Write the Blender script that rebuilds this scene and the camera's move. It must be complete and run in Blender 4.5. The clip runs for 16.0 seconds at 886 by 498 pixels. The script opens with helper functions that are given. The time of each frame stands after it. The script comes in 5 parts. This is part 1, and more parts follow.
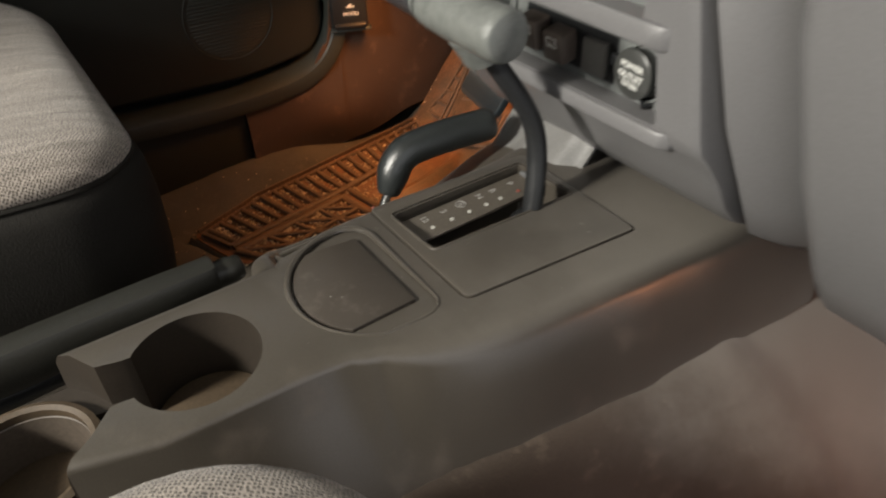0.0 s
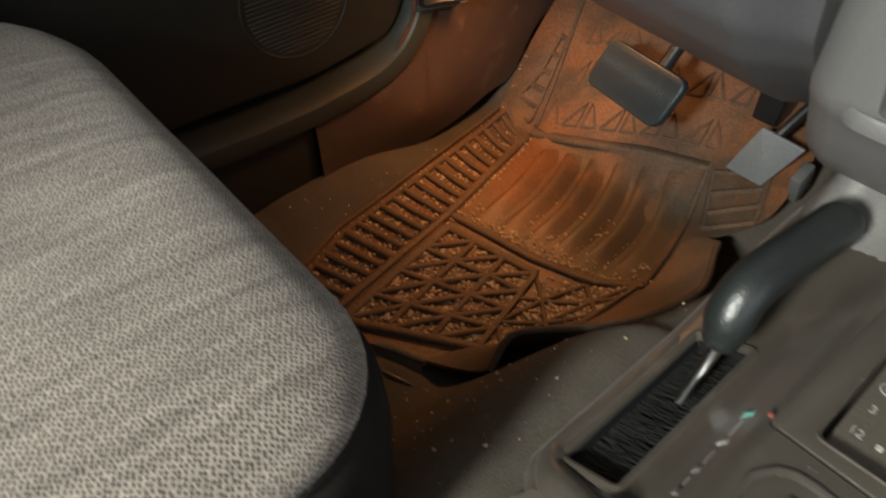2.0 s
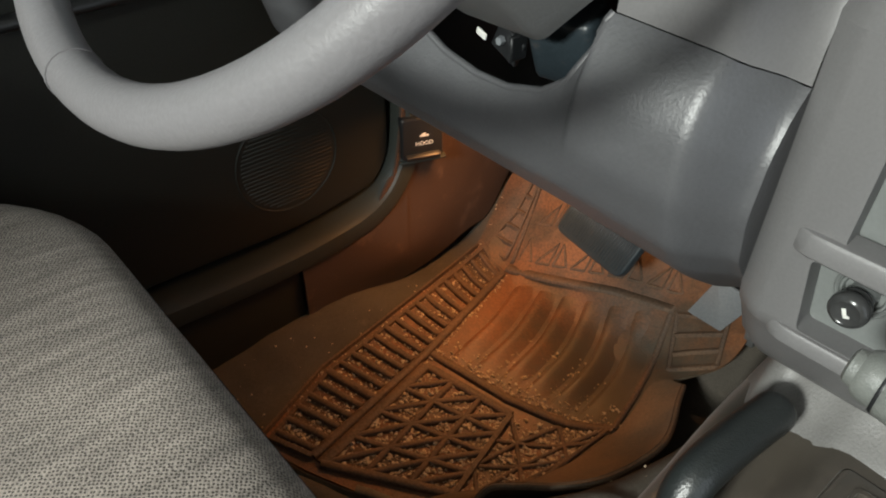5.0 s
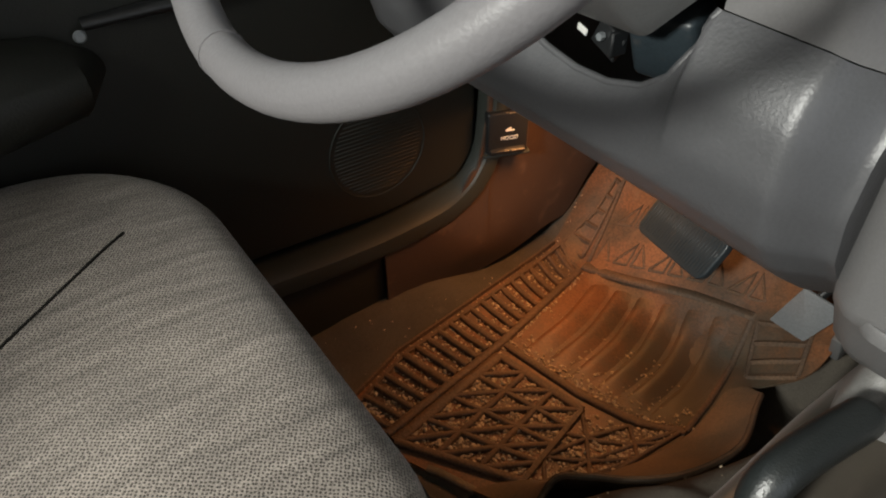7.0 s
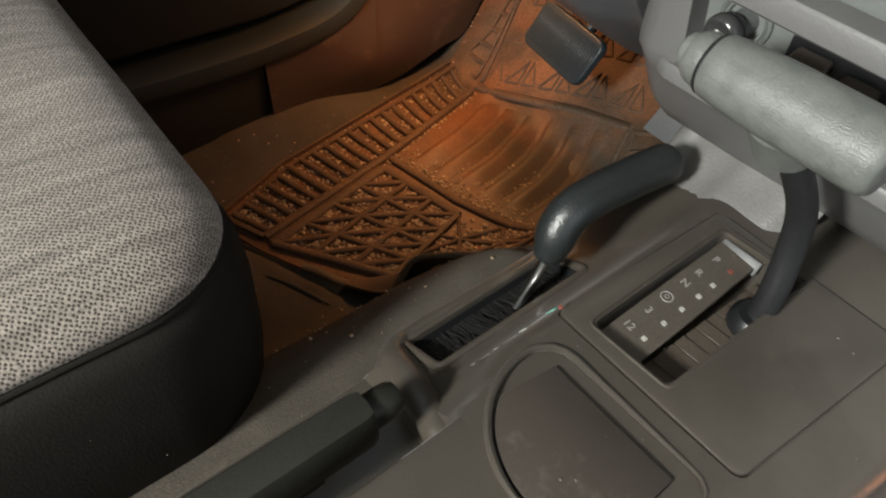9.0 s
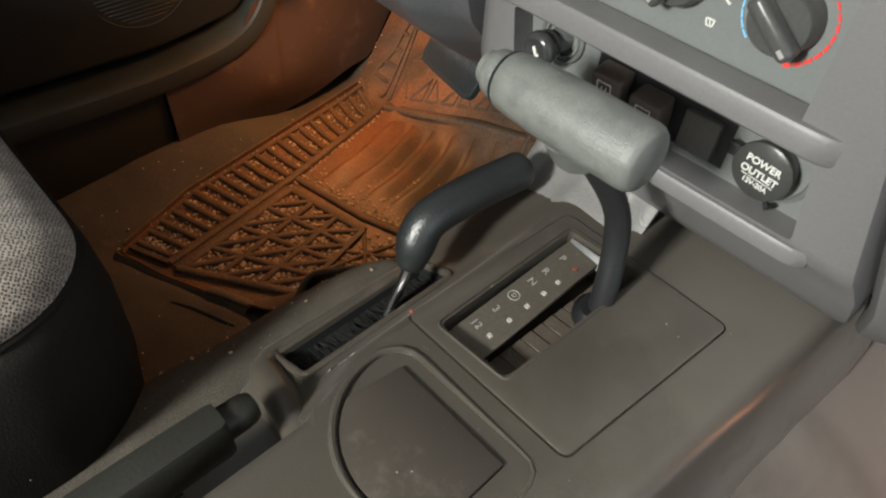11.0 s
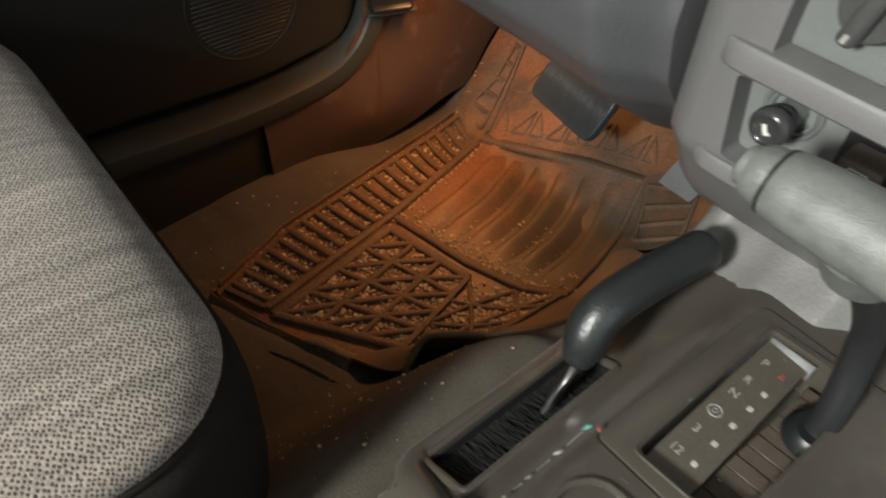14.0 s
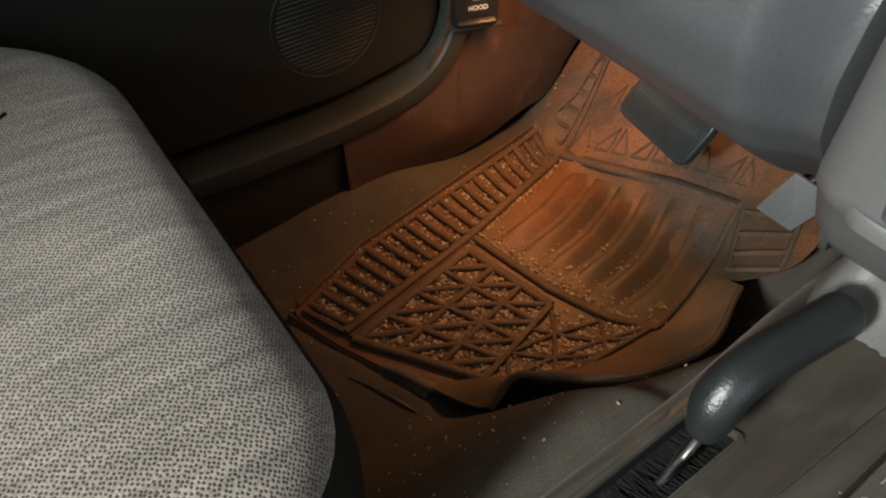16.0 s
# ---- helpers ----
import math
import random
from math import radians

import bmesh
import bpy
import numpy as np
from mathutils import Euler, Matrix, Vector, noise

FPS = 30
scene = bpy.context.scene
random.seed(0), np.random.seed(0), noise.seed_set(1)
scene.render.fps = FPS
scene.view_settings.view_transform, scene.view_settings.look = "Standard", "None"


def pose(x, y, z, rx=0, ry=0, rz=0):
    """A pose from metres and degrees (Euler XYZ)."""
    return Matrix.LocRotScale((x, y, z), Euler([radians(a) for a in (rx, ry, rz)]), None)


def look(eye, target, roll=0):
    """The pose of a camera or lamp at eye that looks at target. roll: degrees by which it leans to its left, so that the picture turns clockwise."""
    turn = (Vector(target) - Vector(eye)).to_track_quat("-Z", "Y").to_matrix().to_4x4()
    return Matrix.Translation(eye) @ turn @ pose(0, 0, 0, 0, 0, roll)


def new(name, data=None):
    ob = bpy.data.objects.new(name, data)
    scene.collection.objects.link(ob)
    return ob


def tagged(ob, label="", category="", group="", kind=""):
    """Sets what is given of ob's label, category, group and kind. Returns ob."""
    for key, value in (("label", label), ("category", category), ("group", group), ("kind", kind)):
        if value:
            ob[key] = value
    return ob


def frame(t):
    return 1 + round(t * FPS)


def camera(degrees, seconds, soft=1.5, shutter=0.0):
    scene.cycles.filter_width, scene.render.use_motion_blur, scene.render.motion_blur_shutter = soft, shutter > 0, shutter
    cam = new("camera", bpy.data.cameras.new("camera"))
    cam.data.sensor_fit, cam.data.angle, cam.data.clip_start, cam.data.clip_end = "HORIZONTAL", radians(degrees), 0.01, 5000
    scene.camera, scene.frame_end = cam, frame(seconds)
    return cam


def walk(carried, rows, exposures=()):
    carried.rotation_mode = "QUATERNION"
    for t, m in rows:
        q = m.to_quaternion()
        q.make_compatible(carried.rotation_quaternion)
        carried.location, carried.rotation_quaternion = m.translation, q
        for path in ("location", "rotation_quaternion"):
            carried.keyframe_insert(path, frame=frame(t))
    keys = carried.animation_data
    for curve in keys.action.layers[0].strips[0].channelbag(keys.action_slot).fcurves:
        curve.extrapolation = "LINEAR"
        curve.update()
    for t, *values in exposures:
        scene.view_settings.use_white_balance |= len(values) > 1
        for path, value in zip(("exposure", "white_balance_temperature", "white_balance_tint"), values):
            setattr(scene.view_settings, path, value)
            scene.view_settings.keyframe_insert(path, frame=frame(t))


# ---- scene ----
cam = camera(66.76, 16.0, 2.0, 0.5)
ROWS = [
    (0.0, 0.2525, -0.1886, 0.5718, 51.96, 1.30, 54.84),
    (0.5, 0.1616, -0.1860, 0.5423, 49.24, 0.01, 55.74),
    (1.0, 0.0562, -0.2043, 0.5453, 45.90, -0.03, 54.45),
    (1.5, -0.0351, -0.2043, 0.5575, 44.09, 0.62, 50.54),
    (2.0, -0.0988, -0.2212, 0.5680, 44.57, 0.44, 48.95),
    (2.5, -0.1331, -0.2245, 0.5797, 45.73, 0.30, 48.97),
    (3.0, -0.1356, -0.2198, 0.5854, 46.90, 0.33, 48.85),
    (3.5, -0.1280, -0.2022, 0.6242, 49.23, 0.19, 48.23),
    (3.7, -0.1243, -0.2057, 0.6392, 50.48, -0.06, 47.41),
    (5.8, -0.0967, -0.2139, 0.6461, 52.74, -0.46, 50.25),
    (6.0, -0.0983, -0.2210, 0.6462, 52.66, -0.25, 51.26),
    (6.5, -0.0983, -0.2342, 0.6506, 52.34, -0.00, 53.22),
    (7.0, -0.0973, -0.2367, 0.6493, 52.02, 0.30, 54.48),
    (7.5, -0.0691, -0.1968, 0.6356, 50.66, -0.25, 52.32),
    (8.0, -0.0419, -0.1870, 0.6162, 47.10, -1.83, 51.20),
    (8.5, -0.0098, -0.2103, 0.6042, 43.83, -2.32, 51.97),
    (9.0, 0.0073, -0.2024, 0.5904, 41.84, -2.31, 51.48),
    (9.5, 0.0165, -0.1967, 0.5899, 41.23, -2.43, 50.38),
    (10.0, 0.0341, -0.1865, 0.5894, 41.25, -2.58, 48.82),
    (10.2, 0.0502, -0.1810, 0.5907, 41.55, -2.74, 48.11),
    (12.3, 0.0653, -0.1621, 0.6290, 45.43, -2.61, 46.43),
    (12.5, 0.0646, -0.1640, 0.6262, 45.48, -2.58, 46.74),
    (13.0, 0.0496, -0.1720, 0.6120, 45.14, -2.32, 47.76),
    (13.5, 0.0056, -0.1722, 0.6090, 44.51, -1.90, 49.03),
    (14.0, -0.0476, -0.1734, 0.5963, 43.79, -1.41, 50.45),
    (14.5, -0.0763, -0.1699, 0.5902, 43.09, -0.85, 51.78),
    (15.0, -0.0830, -0.1639, 0.5891, 42.61, -0.29, 52.79),
    (15.5, -0.0993, -0.1724, 0.6009, 42.59, 0.18, 53.67),
    (16.0, -0.1048, -0.1751, 0.6046, 43.00, 0.79, 54.22),
]
EXPOSURES = [(0.0, 0.1, 6800, 13), (1.5, 0.06, 6650, 10), (2.5, 0.06, 6300, 6), (3.5, 0.12, 6000, 2), (5.0, 0.04, 6300, 7), (6.0, -0.04, 6600, 10), (6.5, -0.1, 6600, 10), (7.0, -0.15, 6500, 10), (7.5, -0.05, 6250, 7),
             (8.0, 0.04, 6500, 10), (9.5, 0.05, 6400, 10), (10.0, 0.1, 6400, 10), (12.5, 0.25, 6550, 10), (13.5, 0.22, 6500, 10), (14.5, 0.05, 6350, 10), (16.0, 0.0, 6200, 7)]
walk(cam, [(t, pose(x, y, z, rx, ry, rz)) for t, x, y, z, rx, ry, rz in ROWS], EXPOSURES)

# ---- world and lamps ----
world = bpy.data.worlds.new("night")
scene.world = world
world.use_nodes = True
world.node_tree.nodes["Background"].inputs[0].default_value = (0.44, 0.46, 0.49, 1)
world.node_tree.nodes["Background"].inputs[1].default_value = 2.0


def area_lamp(name, eye, target, size, watts, colour, spread=180):
    data = bpy.data.lights.new(name, "AREA")
    data.shape, data.size, data.energy, data.color = "DISK", size, watts, colour
    data.spread = radians(spread)
    ob = new(name, data)
    ob.matrix_world = look(eye, target)
    return tagged(ob, kind="structure")


LAMP = (-0.07, -1.17, 0.975)
area_lamp("dome_light_source", LAMP, (-0.15, 0.10, 0.28), 0.19, 18.3, (0.968, 0.972, 0.902), 150)
area_lamp("courtesy_light_source", (-0.600, 0.340, 0.315), (-0.560, 0.240, 0.0), 0.08, 0.78, (1.0, 0.42, 0.135), 134)
area_lamp("courtesy_light_source", (0.36, 0.30, 0.255), (0.30, 0.12, 0.0), 0.03, 0.28, (1.0, 0.36, 0.14))


# ---- materials ----
def material(name, colour, rough=0.5, metal=0.0, grain=0.0, grain_size=400.0, blotch=0.0, blotch_size=9.0, second=None, bump=0.0, spec=0.5,
             dust=None, dust_amount=0.0, dust_size=30.0, coat=0.0, sheen=0.0):
    """A plastic, metal or cloth: base colour with blotches and grain, an optional second colour, dust and relief."""
    m = bpy.data.materials.new(name)
    m.use_nodes = True
    nt = m.node_tree
    n, l = nt.nodes, nt.links
    b = n["Principled BSDF"]
    b.inputs["Roughness"].default_value = rough
    b.inputs["Metallic"].default_value = metal
    b.inputs["Specular IOR Level"].default_value = spec
    b.inputs["Coat Weight"].default_value = coat
    b.inputs["Sheen Weight"].default_value, b.inputs["Sheen Roughness"].default_value = sheen, 0.45
    co = n.new("ShaderNodeTexCoord")
    big = n.new("ShaderNodeTexNoise")
    big.inputs["Scale"].default_value, big.inputs["Detail"].default_value = blotch_size, 5
    l.new(co.outputs["Object"], big.inputs["Vector"])
    fine = n.new("ShaderNodeTexNoise")
    fine.inputs["Scale"].default_value, fine.inputs["Detail"].default_value = grain_size, 3
    l.new(co.outputs["Object"], fine.inputs["Vector"])
    mix = n.new("ShaderNodeMix")
    mix.data_type = "RGBA"
    two = second or [c * (1 - 0.6 * blotch) for c in colour]
    mix.inputs[6].default_value, mix.inputs[7].default_value = (*colour, 1), (*two, 1)
    ramp = n.new("ShaderNodeMapRange")
    ramp.inputs[1].default_value, ramp.inputs[2].default_value = 0.42, 0.62
    l.new(big.outputs["Fac"], ramp.inputs[0])
    scale = n.new("ShaderNodeMath")
    scale.operation = "MULTIPLY"
    scale.inputs[1].default_value = blotch if second is None else 1.0
    l.new(ramp.outputs[0], scale.inputs[0])
    l.new(scale.outputs[0], mix.inputs[0])
    hue = n.new("ShaderNodeHueSaturation")
    val = n.new("ShaderNodeMapRange")
    val.inputs[1].default_value, val.inputs[2].default_value = 0.25, 0.75
    val.inputs[3].default_value, val.inputs[4].default_value = 1 - grain, 1 + grain
    l.new(fine.outputs["Fac"], val.inputs[0])
    l.new(val.outputs[0], hue.inputs["Value"])
    l.new(mix.outputs[2], hue.inputs["Color"])
    out = hue.outputs["Color"]
    if dust:
        dn = n.new("ShaderNodeTexNoise")
        dn.inputs["Scale"].default_value, dn.inputs["Detail"].default_value, dn.inputs["Roughness"].default_value = dust_size, 8, 0.65
        l.new(co.outputs["Object"], dn.inputs["Vector"])
        dr = n.new("ShaderNodeMapRange")
        dr.inputs[1].default_value, dr.inputs[2].default_value = 0.75 - 0.5 * dust_amount, 0.95 - 0.5 * dust_amount
        l.new(dn.outputs["Fac"], dr.inputs[0])
        dm = n.new("ShaderNodeMix")
        dm.data_type = "RGBA"
        dm.inputs[7].default_value = (*dust, 1)
        l.new(dr.outputs[0], dm.inputs[0])
        l.new(out, dm.inputs[6])
        out = dm.outputs[2]
        rm = n.new("ShaderNodeMapRange")
        rm.inputs[3].default_value, rm.inputs[4].default_value = rough, min(1, rough + 0.3)
        l.new(dr.outputs[0], rm.inputs[0])
        l.new(rm.outputs[0], b.inputs["Roughness"])
    l.new(out, b.inputs["Base Color"])
    if bump:
        bp = n.new("ShaderNodeBump")
        bp.inputs["Strength"].default_value = bump
        bp.inputs["Distance"].default_value = 0.0006
        l.new(fine.outputs["Fac"], bp.inputs["Height"])
        l.new(bp.outputs[0], b.inputs["Normal"])
    return m


def tweed(name):
    """Woven seat cloth: light and dark threads in a small offset check, with slow streaks."""
    m = bpy.data.materials.new(name)
    m.use_nodes = True
    nt = m.node_tree
    n, l = nt.nodes, nt.links
    b = n["Principled BSDF"]
    b.inputs["Roughness"].default_value = 0.95
    b.inputs["Specular IOR Level"].default_value = 0.15
    b.inputs["Sheen Weight"].default_value = 0.25
    b.inputs["Sheen Roughness"].default_value = 0.5
    uv = n.new("ShaderNodeUVMap")
    warp = n.new("ShaderNodeTexNoise")
    warp.inputs["Scale"].default_value = 900
    l.new(uv.outputs[0], warp.inputs["Vector"])
    off = n.new("ShaderNodeVectorMath")
    off.operation = "MULTIPLY_ADD"
    off.inputs[1].default_value = (0.0009, 0.0009, 0)
    l.new(warp.outputs["Color"], off.inputs[0])
    l.new(uv.outputs[0], off.inputs[2])
    turn = n.new("ShaderNodeMapping")
    turn.inputs["Rotation"].default_value = (0, 0, -0.95)
    turn.inputs["Scale"].default_value = (430, 470, 1)
    l.new(off.outputs[0], turn.inputs["Vector"])
    dots = n.new("ShaderNodeTexVoronoi")
    dots.voronoi_dimensions = "2D"
    dots.inputs["Scale"].default_value = 1.0
    dots.inputs["Randomness"].default_value = 0.42
    l.new(turn.outputs[0], dots.inputs["Vector"])
    hole = n.new("ShaderNodeMapRange")
    hole.interpolation_type = "SMOOTHSTEP"
    hole.inputs[1].default_value, hole.inputs[2].default_value = 0.16, 0.46
    l.new(dots.outputs["Distance"], hole.inputs[0])
    br = n.new("ShaderNodeMix")
    br.data_type = "RGBA"
    br.inputs[6].default_value, br.inputs[7].default_value = (0.052, 0.043, 0.036, 1), (0.306, 0.268, 0.232, 1)
    l.new(hole.outputs[0], br.inputs[0])
    streak = n.new("ShaderNodeMapping")
    streak.inputs["Scale"].default_value = (75, 10, 1)
    streak.inputs["Rotation"].default_value = (0, 0, 0.1)
    l.new(uv.outputs[0], streak.inputs["Vector"])
    sn = n.new("ShaderNodeTexNoise")
    sn.inputs["Scale"].default_value, sn.inputs["Detail"].default_value = 1.6, 4
    l.new(streak.outputs[0], sn.inputs["Vector"])
    fuzz = n.new("ShaderNodeTexNoise")
    fuzz.inputs["Scale"].default_value, fuzz.inputs["Detail"].default_value = 700, 2
    l.new(uv.outputs[0], fuzz.inputs["Vector"])
    add = n.new("ShaderNodeMath")
    add.operation = "ADD"
    l.new(sn.outputs["Fac"], add.inputs[0])
    l.new(fuzz.outputs["Fac"], add.inputs[1])
    v = n.new("ShaderNodeMapRange")
    v.inputs[1].default_value, v.inputs[2].default_value = 0.74, 1.26
    v.inputs[3].default_value, v.inputs[4].default_value = 0.62, 1.36
    l.new(add.outputs[0], v.inputs[0])
    h = n.new("ShaderNodeHueSaturation")
    l.new(v.outputs[0], h.inputs["Value"])
    l.new(br.outputs[2], h.inputs["Color"])
    l.new(h.outputs[0], b.inputs["Base Color"])
    bp = n.new("ShaderNodeBump")
    bp.inputs["Strength"].default_value, bp.inputs["Distance"].default_value = 0.5, 0.0007
    l.new(hole.outputs[0], bp.inputs["Height"])
    l.new(bp.outputs[0], b.inputs["Normal"])
    return m


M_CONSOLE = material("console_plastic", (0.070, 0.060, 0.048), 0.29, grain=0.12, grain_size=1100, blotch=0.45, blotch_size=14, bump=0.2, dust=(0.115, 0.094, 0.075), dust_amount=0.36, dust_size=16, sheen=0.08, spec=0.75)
M_LID = material("lid_plastic", (0.061, 0.051, 0.042), 0.36, grain=0.08, grain_size=900, blotch=0.4, blotch_size=22, bump=0.15, dust=(0.14, 0.12, 0.10), dust_amount=0.35, dust_size=25)
M_DASH = material("dash_plastic", (0.155, 0.152, 0.153), 0.44, grain=0.06, grain_size=500, blotch=0.08, blotch_size=6, bump=0.22)
M_KNEE = material("knee_panel_plastic", (0.082, 0.083, 0.088), 0.42, grain=0.08, grain_size=420, blotch=0.12, blotch_size=6, bump=0.45, spec=0.75)
# Dash-like grey, lifted so the colour carries lamp light on the saddle's slope.
M_LIT_SADDLE = material("lit_saddle_plastic", (0.205, 0.200, 0.193), 0.40, grain=0.10, grain_size=600, blotch=0.1, blotch_size=12, bump=0.7)
M_WHEEL = material("wheel_vinyl", (0.155, 0.15, 0.155), 0.46, grain=0.06, grain_size=600, blotch=0.1, blotch_size=20, bump=0.3)
M_STITCH = material("stitched_leather", (0.115, 0.095, 0.058), 0.7, grain=0.5, grain_size=900, blotch=0.4, blotch_size=120, bump=0.8)
M_SHROUD = material("shroud_plastic", (0.115, 0.117, 0.118), 0.45, grain=0.08, grain_size=500, bump=0.3)
M_LIGHTER = material("lighter_knob_plastic", (0.045, 0.046, 0.046), 0.20, metal=0.1, grain=0.1, bump=0.1)
M_BLACK = material("black_plastic", (0.014, 0.015, 0.016), 0.38, grain=0.1, bump=0.15)
M_SHAFT = material("shaft_plastic", (0.017, 0.018, 0.019), 0.5, grain=0.2, blotch=0.3, blotch_size=40, bump=0.4)
M_KNOB = material("knob_leather", (0.020, 0.0235, 0.0235), 0.34, grain=0.2, grain_size=600, blotch=0.3, blotch_size=40, bump=0.6, spec=0.8)
M_LEATHER = material("handle_leather", (0.172, 0.180, 0.168), 0.34, grain=0.16, grain_size=1300, blotch=0.3, blotch_size=90, second=(0.135, 0.143, 0.134), bump=0.6, spec=0.6)
M_DOOR = material("door_vinyl", (0.0105, 0.0115, 0.0085), 0.6, grain=0.15, grain_size=500, blotch=0.2, bump=0.4)
M_TRIM = material("trim_plastic", (0.027, 0.031, 0.027), 0.5, grain=0.1, grain_size=600, blotch=0.25, blotch_size=20, bump=0.3, dust=(0.046, 0.043, 0.035), dust_amount=0.3)
M_KICK = material("kick_plastic", (0.070, 0.042, 0.030), 0.55, grain=0.12, grain_size=500, blotch=0.3, blotch_size=16, bump=0.3, dust=(0.15, 0.092, 0.064), dust_amount=0.35, dust_size=35)
M_CARPET2 = material("passenger_carpet", (0.066, 0.049, 0.037), 0.95, grain=0.3, grain_size=1300, blotch=0.5, blotch_size=9, bump=0.6, spec=0.15, dust=(0.135, 0.105, 0.08), dust_amount=0.36, dust_size=45, sheen=0.4)
M_CARPET = material("carpet", (0.082, 0.072, 0.059), 0.95, grain=0.45, grain_size=1100, blotch=0.5, blotch_size=11, bump=0.8, spec=0.15, dust=(0.132, 0.112, 0.088), dust_amount=0.30, dust_size=35)
def mat_material(name):
    """Rubber under dried mud: reddish dust over black rubber that shows where heels have rubbed it clean."""
    m = material(name, (0.152, 0.063, 0.026), 0.55, grain=0.42, grain_size=320, blotch=0.4, blotch_size=13, second=(0.064, 0.037, 0.020), bump=0.8, dust=(0.19, 0.105, 0.055), dust_amount=0.36, dust_size=55)
    n, l = m.node_tree.nodes, m.node_tree.links
    b = n["Principled BSDF"]
    old = b.inputs["Base Color"].links[0].from_socket
    geo = n.new("ShaderNodeNewGeometry")
    wob = n.new("ShaderNodeTexNoise")
    wob.inputs["Scale"].default_value, wob.inputs["Detail"].default_value, wob.inputs["Roughness"].default_value = 24, 8, 0.7
    l.new(geo.outputs["Position"], wob.inputs["Vector"])
    away = n.new("ShaderNodeVectorMath")
    away.operation = "DISTANCE"
    away.inputs[1].default_value = (-0.365, 0.315, 0.02)
    l.new(geo.outputs["Position"], away.inputs[0])
    mul = n.new("ShaderNodeMath")
    mul.operation = "MULTIPLY_ADD"
    mul.inputs[1].default_value = 0.22
    l.new(wob.outputs["Fac"], mul.inputs[0])
    l.new(away.outputs["Value"], mul.inputs[2])
    rub = n.new("ShaderNodeMapRange")
    rub.inputs[1].default_value, rub.inputs[2].default_value, rub.inputs[3].default_value, rub.inputs[4].default_value = 0.165, 0.265, 0.9, 0.0
    l.new(mul.outputs[0], rub.inputs[0])
    mix = n.new("ShaderNodeMix")
    mix.data_type = "RGBA"
    mix.inputs[7].default_value = (0.062, 0.053, 0.037, 1)
    l.new(rub.outputs[0], mix.inputs[0])
    l.new(old, mix.inputs[6])
    l.new(mix.outputs[2], b.inputs["Base Color"])
    return m


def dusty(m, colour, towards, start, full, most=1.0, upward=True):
    """Mixes in a pale colour, stronger towards one side of the place and, where upward, only on faces that look up:
    painted light on the console, settled dust on the carpet.
    """
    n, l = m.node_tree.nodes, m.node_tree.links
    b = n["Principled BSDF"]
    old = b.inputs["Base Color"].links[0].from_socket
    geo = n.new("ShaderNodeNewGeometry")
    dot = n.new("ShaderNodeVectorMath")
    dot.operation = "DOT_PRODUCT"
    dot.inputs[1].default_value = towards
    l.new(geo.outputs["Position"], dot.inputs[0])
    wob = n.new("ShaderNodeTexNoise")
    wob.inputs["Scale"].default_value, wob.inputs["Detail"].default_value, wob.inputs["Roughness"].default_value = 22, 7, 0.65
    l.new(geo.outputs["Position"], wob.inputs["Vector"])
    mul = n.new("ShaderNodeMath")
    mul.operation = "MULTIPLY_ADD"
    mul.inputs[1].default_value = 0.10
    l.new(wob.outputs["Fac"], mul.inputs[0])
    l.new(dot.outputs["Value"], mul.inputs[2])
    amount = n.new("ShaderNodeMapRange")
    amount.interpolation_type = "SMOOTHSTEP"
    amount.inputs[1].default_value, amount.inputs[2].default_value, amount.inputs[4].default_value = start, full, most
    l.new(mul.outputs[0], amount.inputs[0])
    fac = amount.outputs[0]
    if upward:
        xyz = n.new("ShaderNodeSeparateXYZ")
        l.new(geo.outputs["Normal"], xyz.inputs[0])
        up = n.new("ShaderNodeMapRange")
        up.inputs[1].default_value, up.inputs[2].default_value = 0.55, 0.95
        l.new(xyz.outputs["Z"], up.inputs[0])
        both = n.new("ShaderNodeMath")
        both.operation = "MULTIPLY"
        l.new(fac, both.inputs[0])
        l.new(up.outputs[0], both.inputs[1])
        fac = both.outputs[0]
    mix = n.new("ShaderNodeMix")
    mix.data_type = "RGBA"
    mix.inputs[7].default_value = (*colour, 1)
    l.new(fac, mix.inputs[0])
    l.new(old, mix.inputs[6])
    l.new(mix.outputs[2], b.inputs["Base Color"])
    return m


# Brighter light on the console's right front, painted into its top faces as colour.
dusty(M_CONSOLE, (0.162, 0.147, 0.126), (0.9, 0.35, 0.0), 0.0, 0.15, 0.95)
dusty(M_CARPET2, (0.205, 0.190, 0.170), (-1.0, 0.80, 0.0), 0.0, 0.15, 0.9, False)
M_MAT = mat_material("muddy_rubber")
M_RIB = material("rib_rubber", (0.086, 0.056, 0.037), 0.62, grain=0.45, grain_size=350, blotch=0.5, blotch_size=30, second=(0.110, 0.066, 0.039), bump=0.8, dust=(0.17, 0.108, 0.064), dust_amount=0.28, dust_size=70, spec=0.35)
M_MATDARK = material("mat_rubber_worn", (0.075, 0.060, 0.042), 0.6, grain=0.3, grain_size=350, blotch=0.5, blotch_size=12, second=(0.13, 0.085, 0.05), bump=0.7)
M_CRUMB = material("dirt", (0.42, 0.33, 0.22), 0.95, grain=0.5, grain_size=300, blotch=0.5, blotch_size=60)
M_CLOTH = tweed("tweed_cloth")
M_VINYL = material("seat_side_vinyl", (0.013, 0.0118, 0.0096), 0.8, grain=0.25, grain_size=700, blotch=0.3, bump=0.6, dust=(0.06, 0.05, 0.042), dust_amount=0.10, dust_size=300, spec=0.25)
M_PANEL = material("control_panel", (0.165, 0.175, 0.17), 0.5, grain=0.05, bump=0.15)
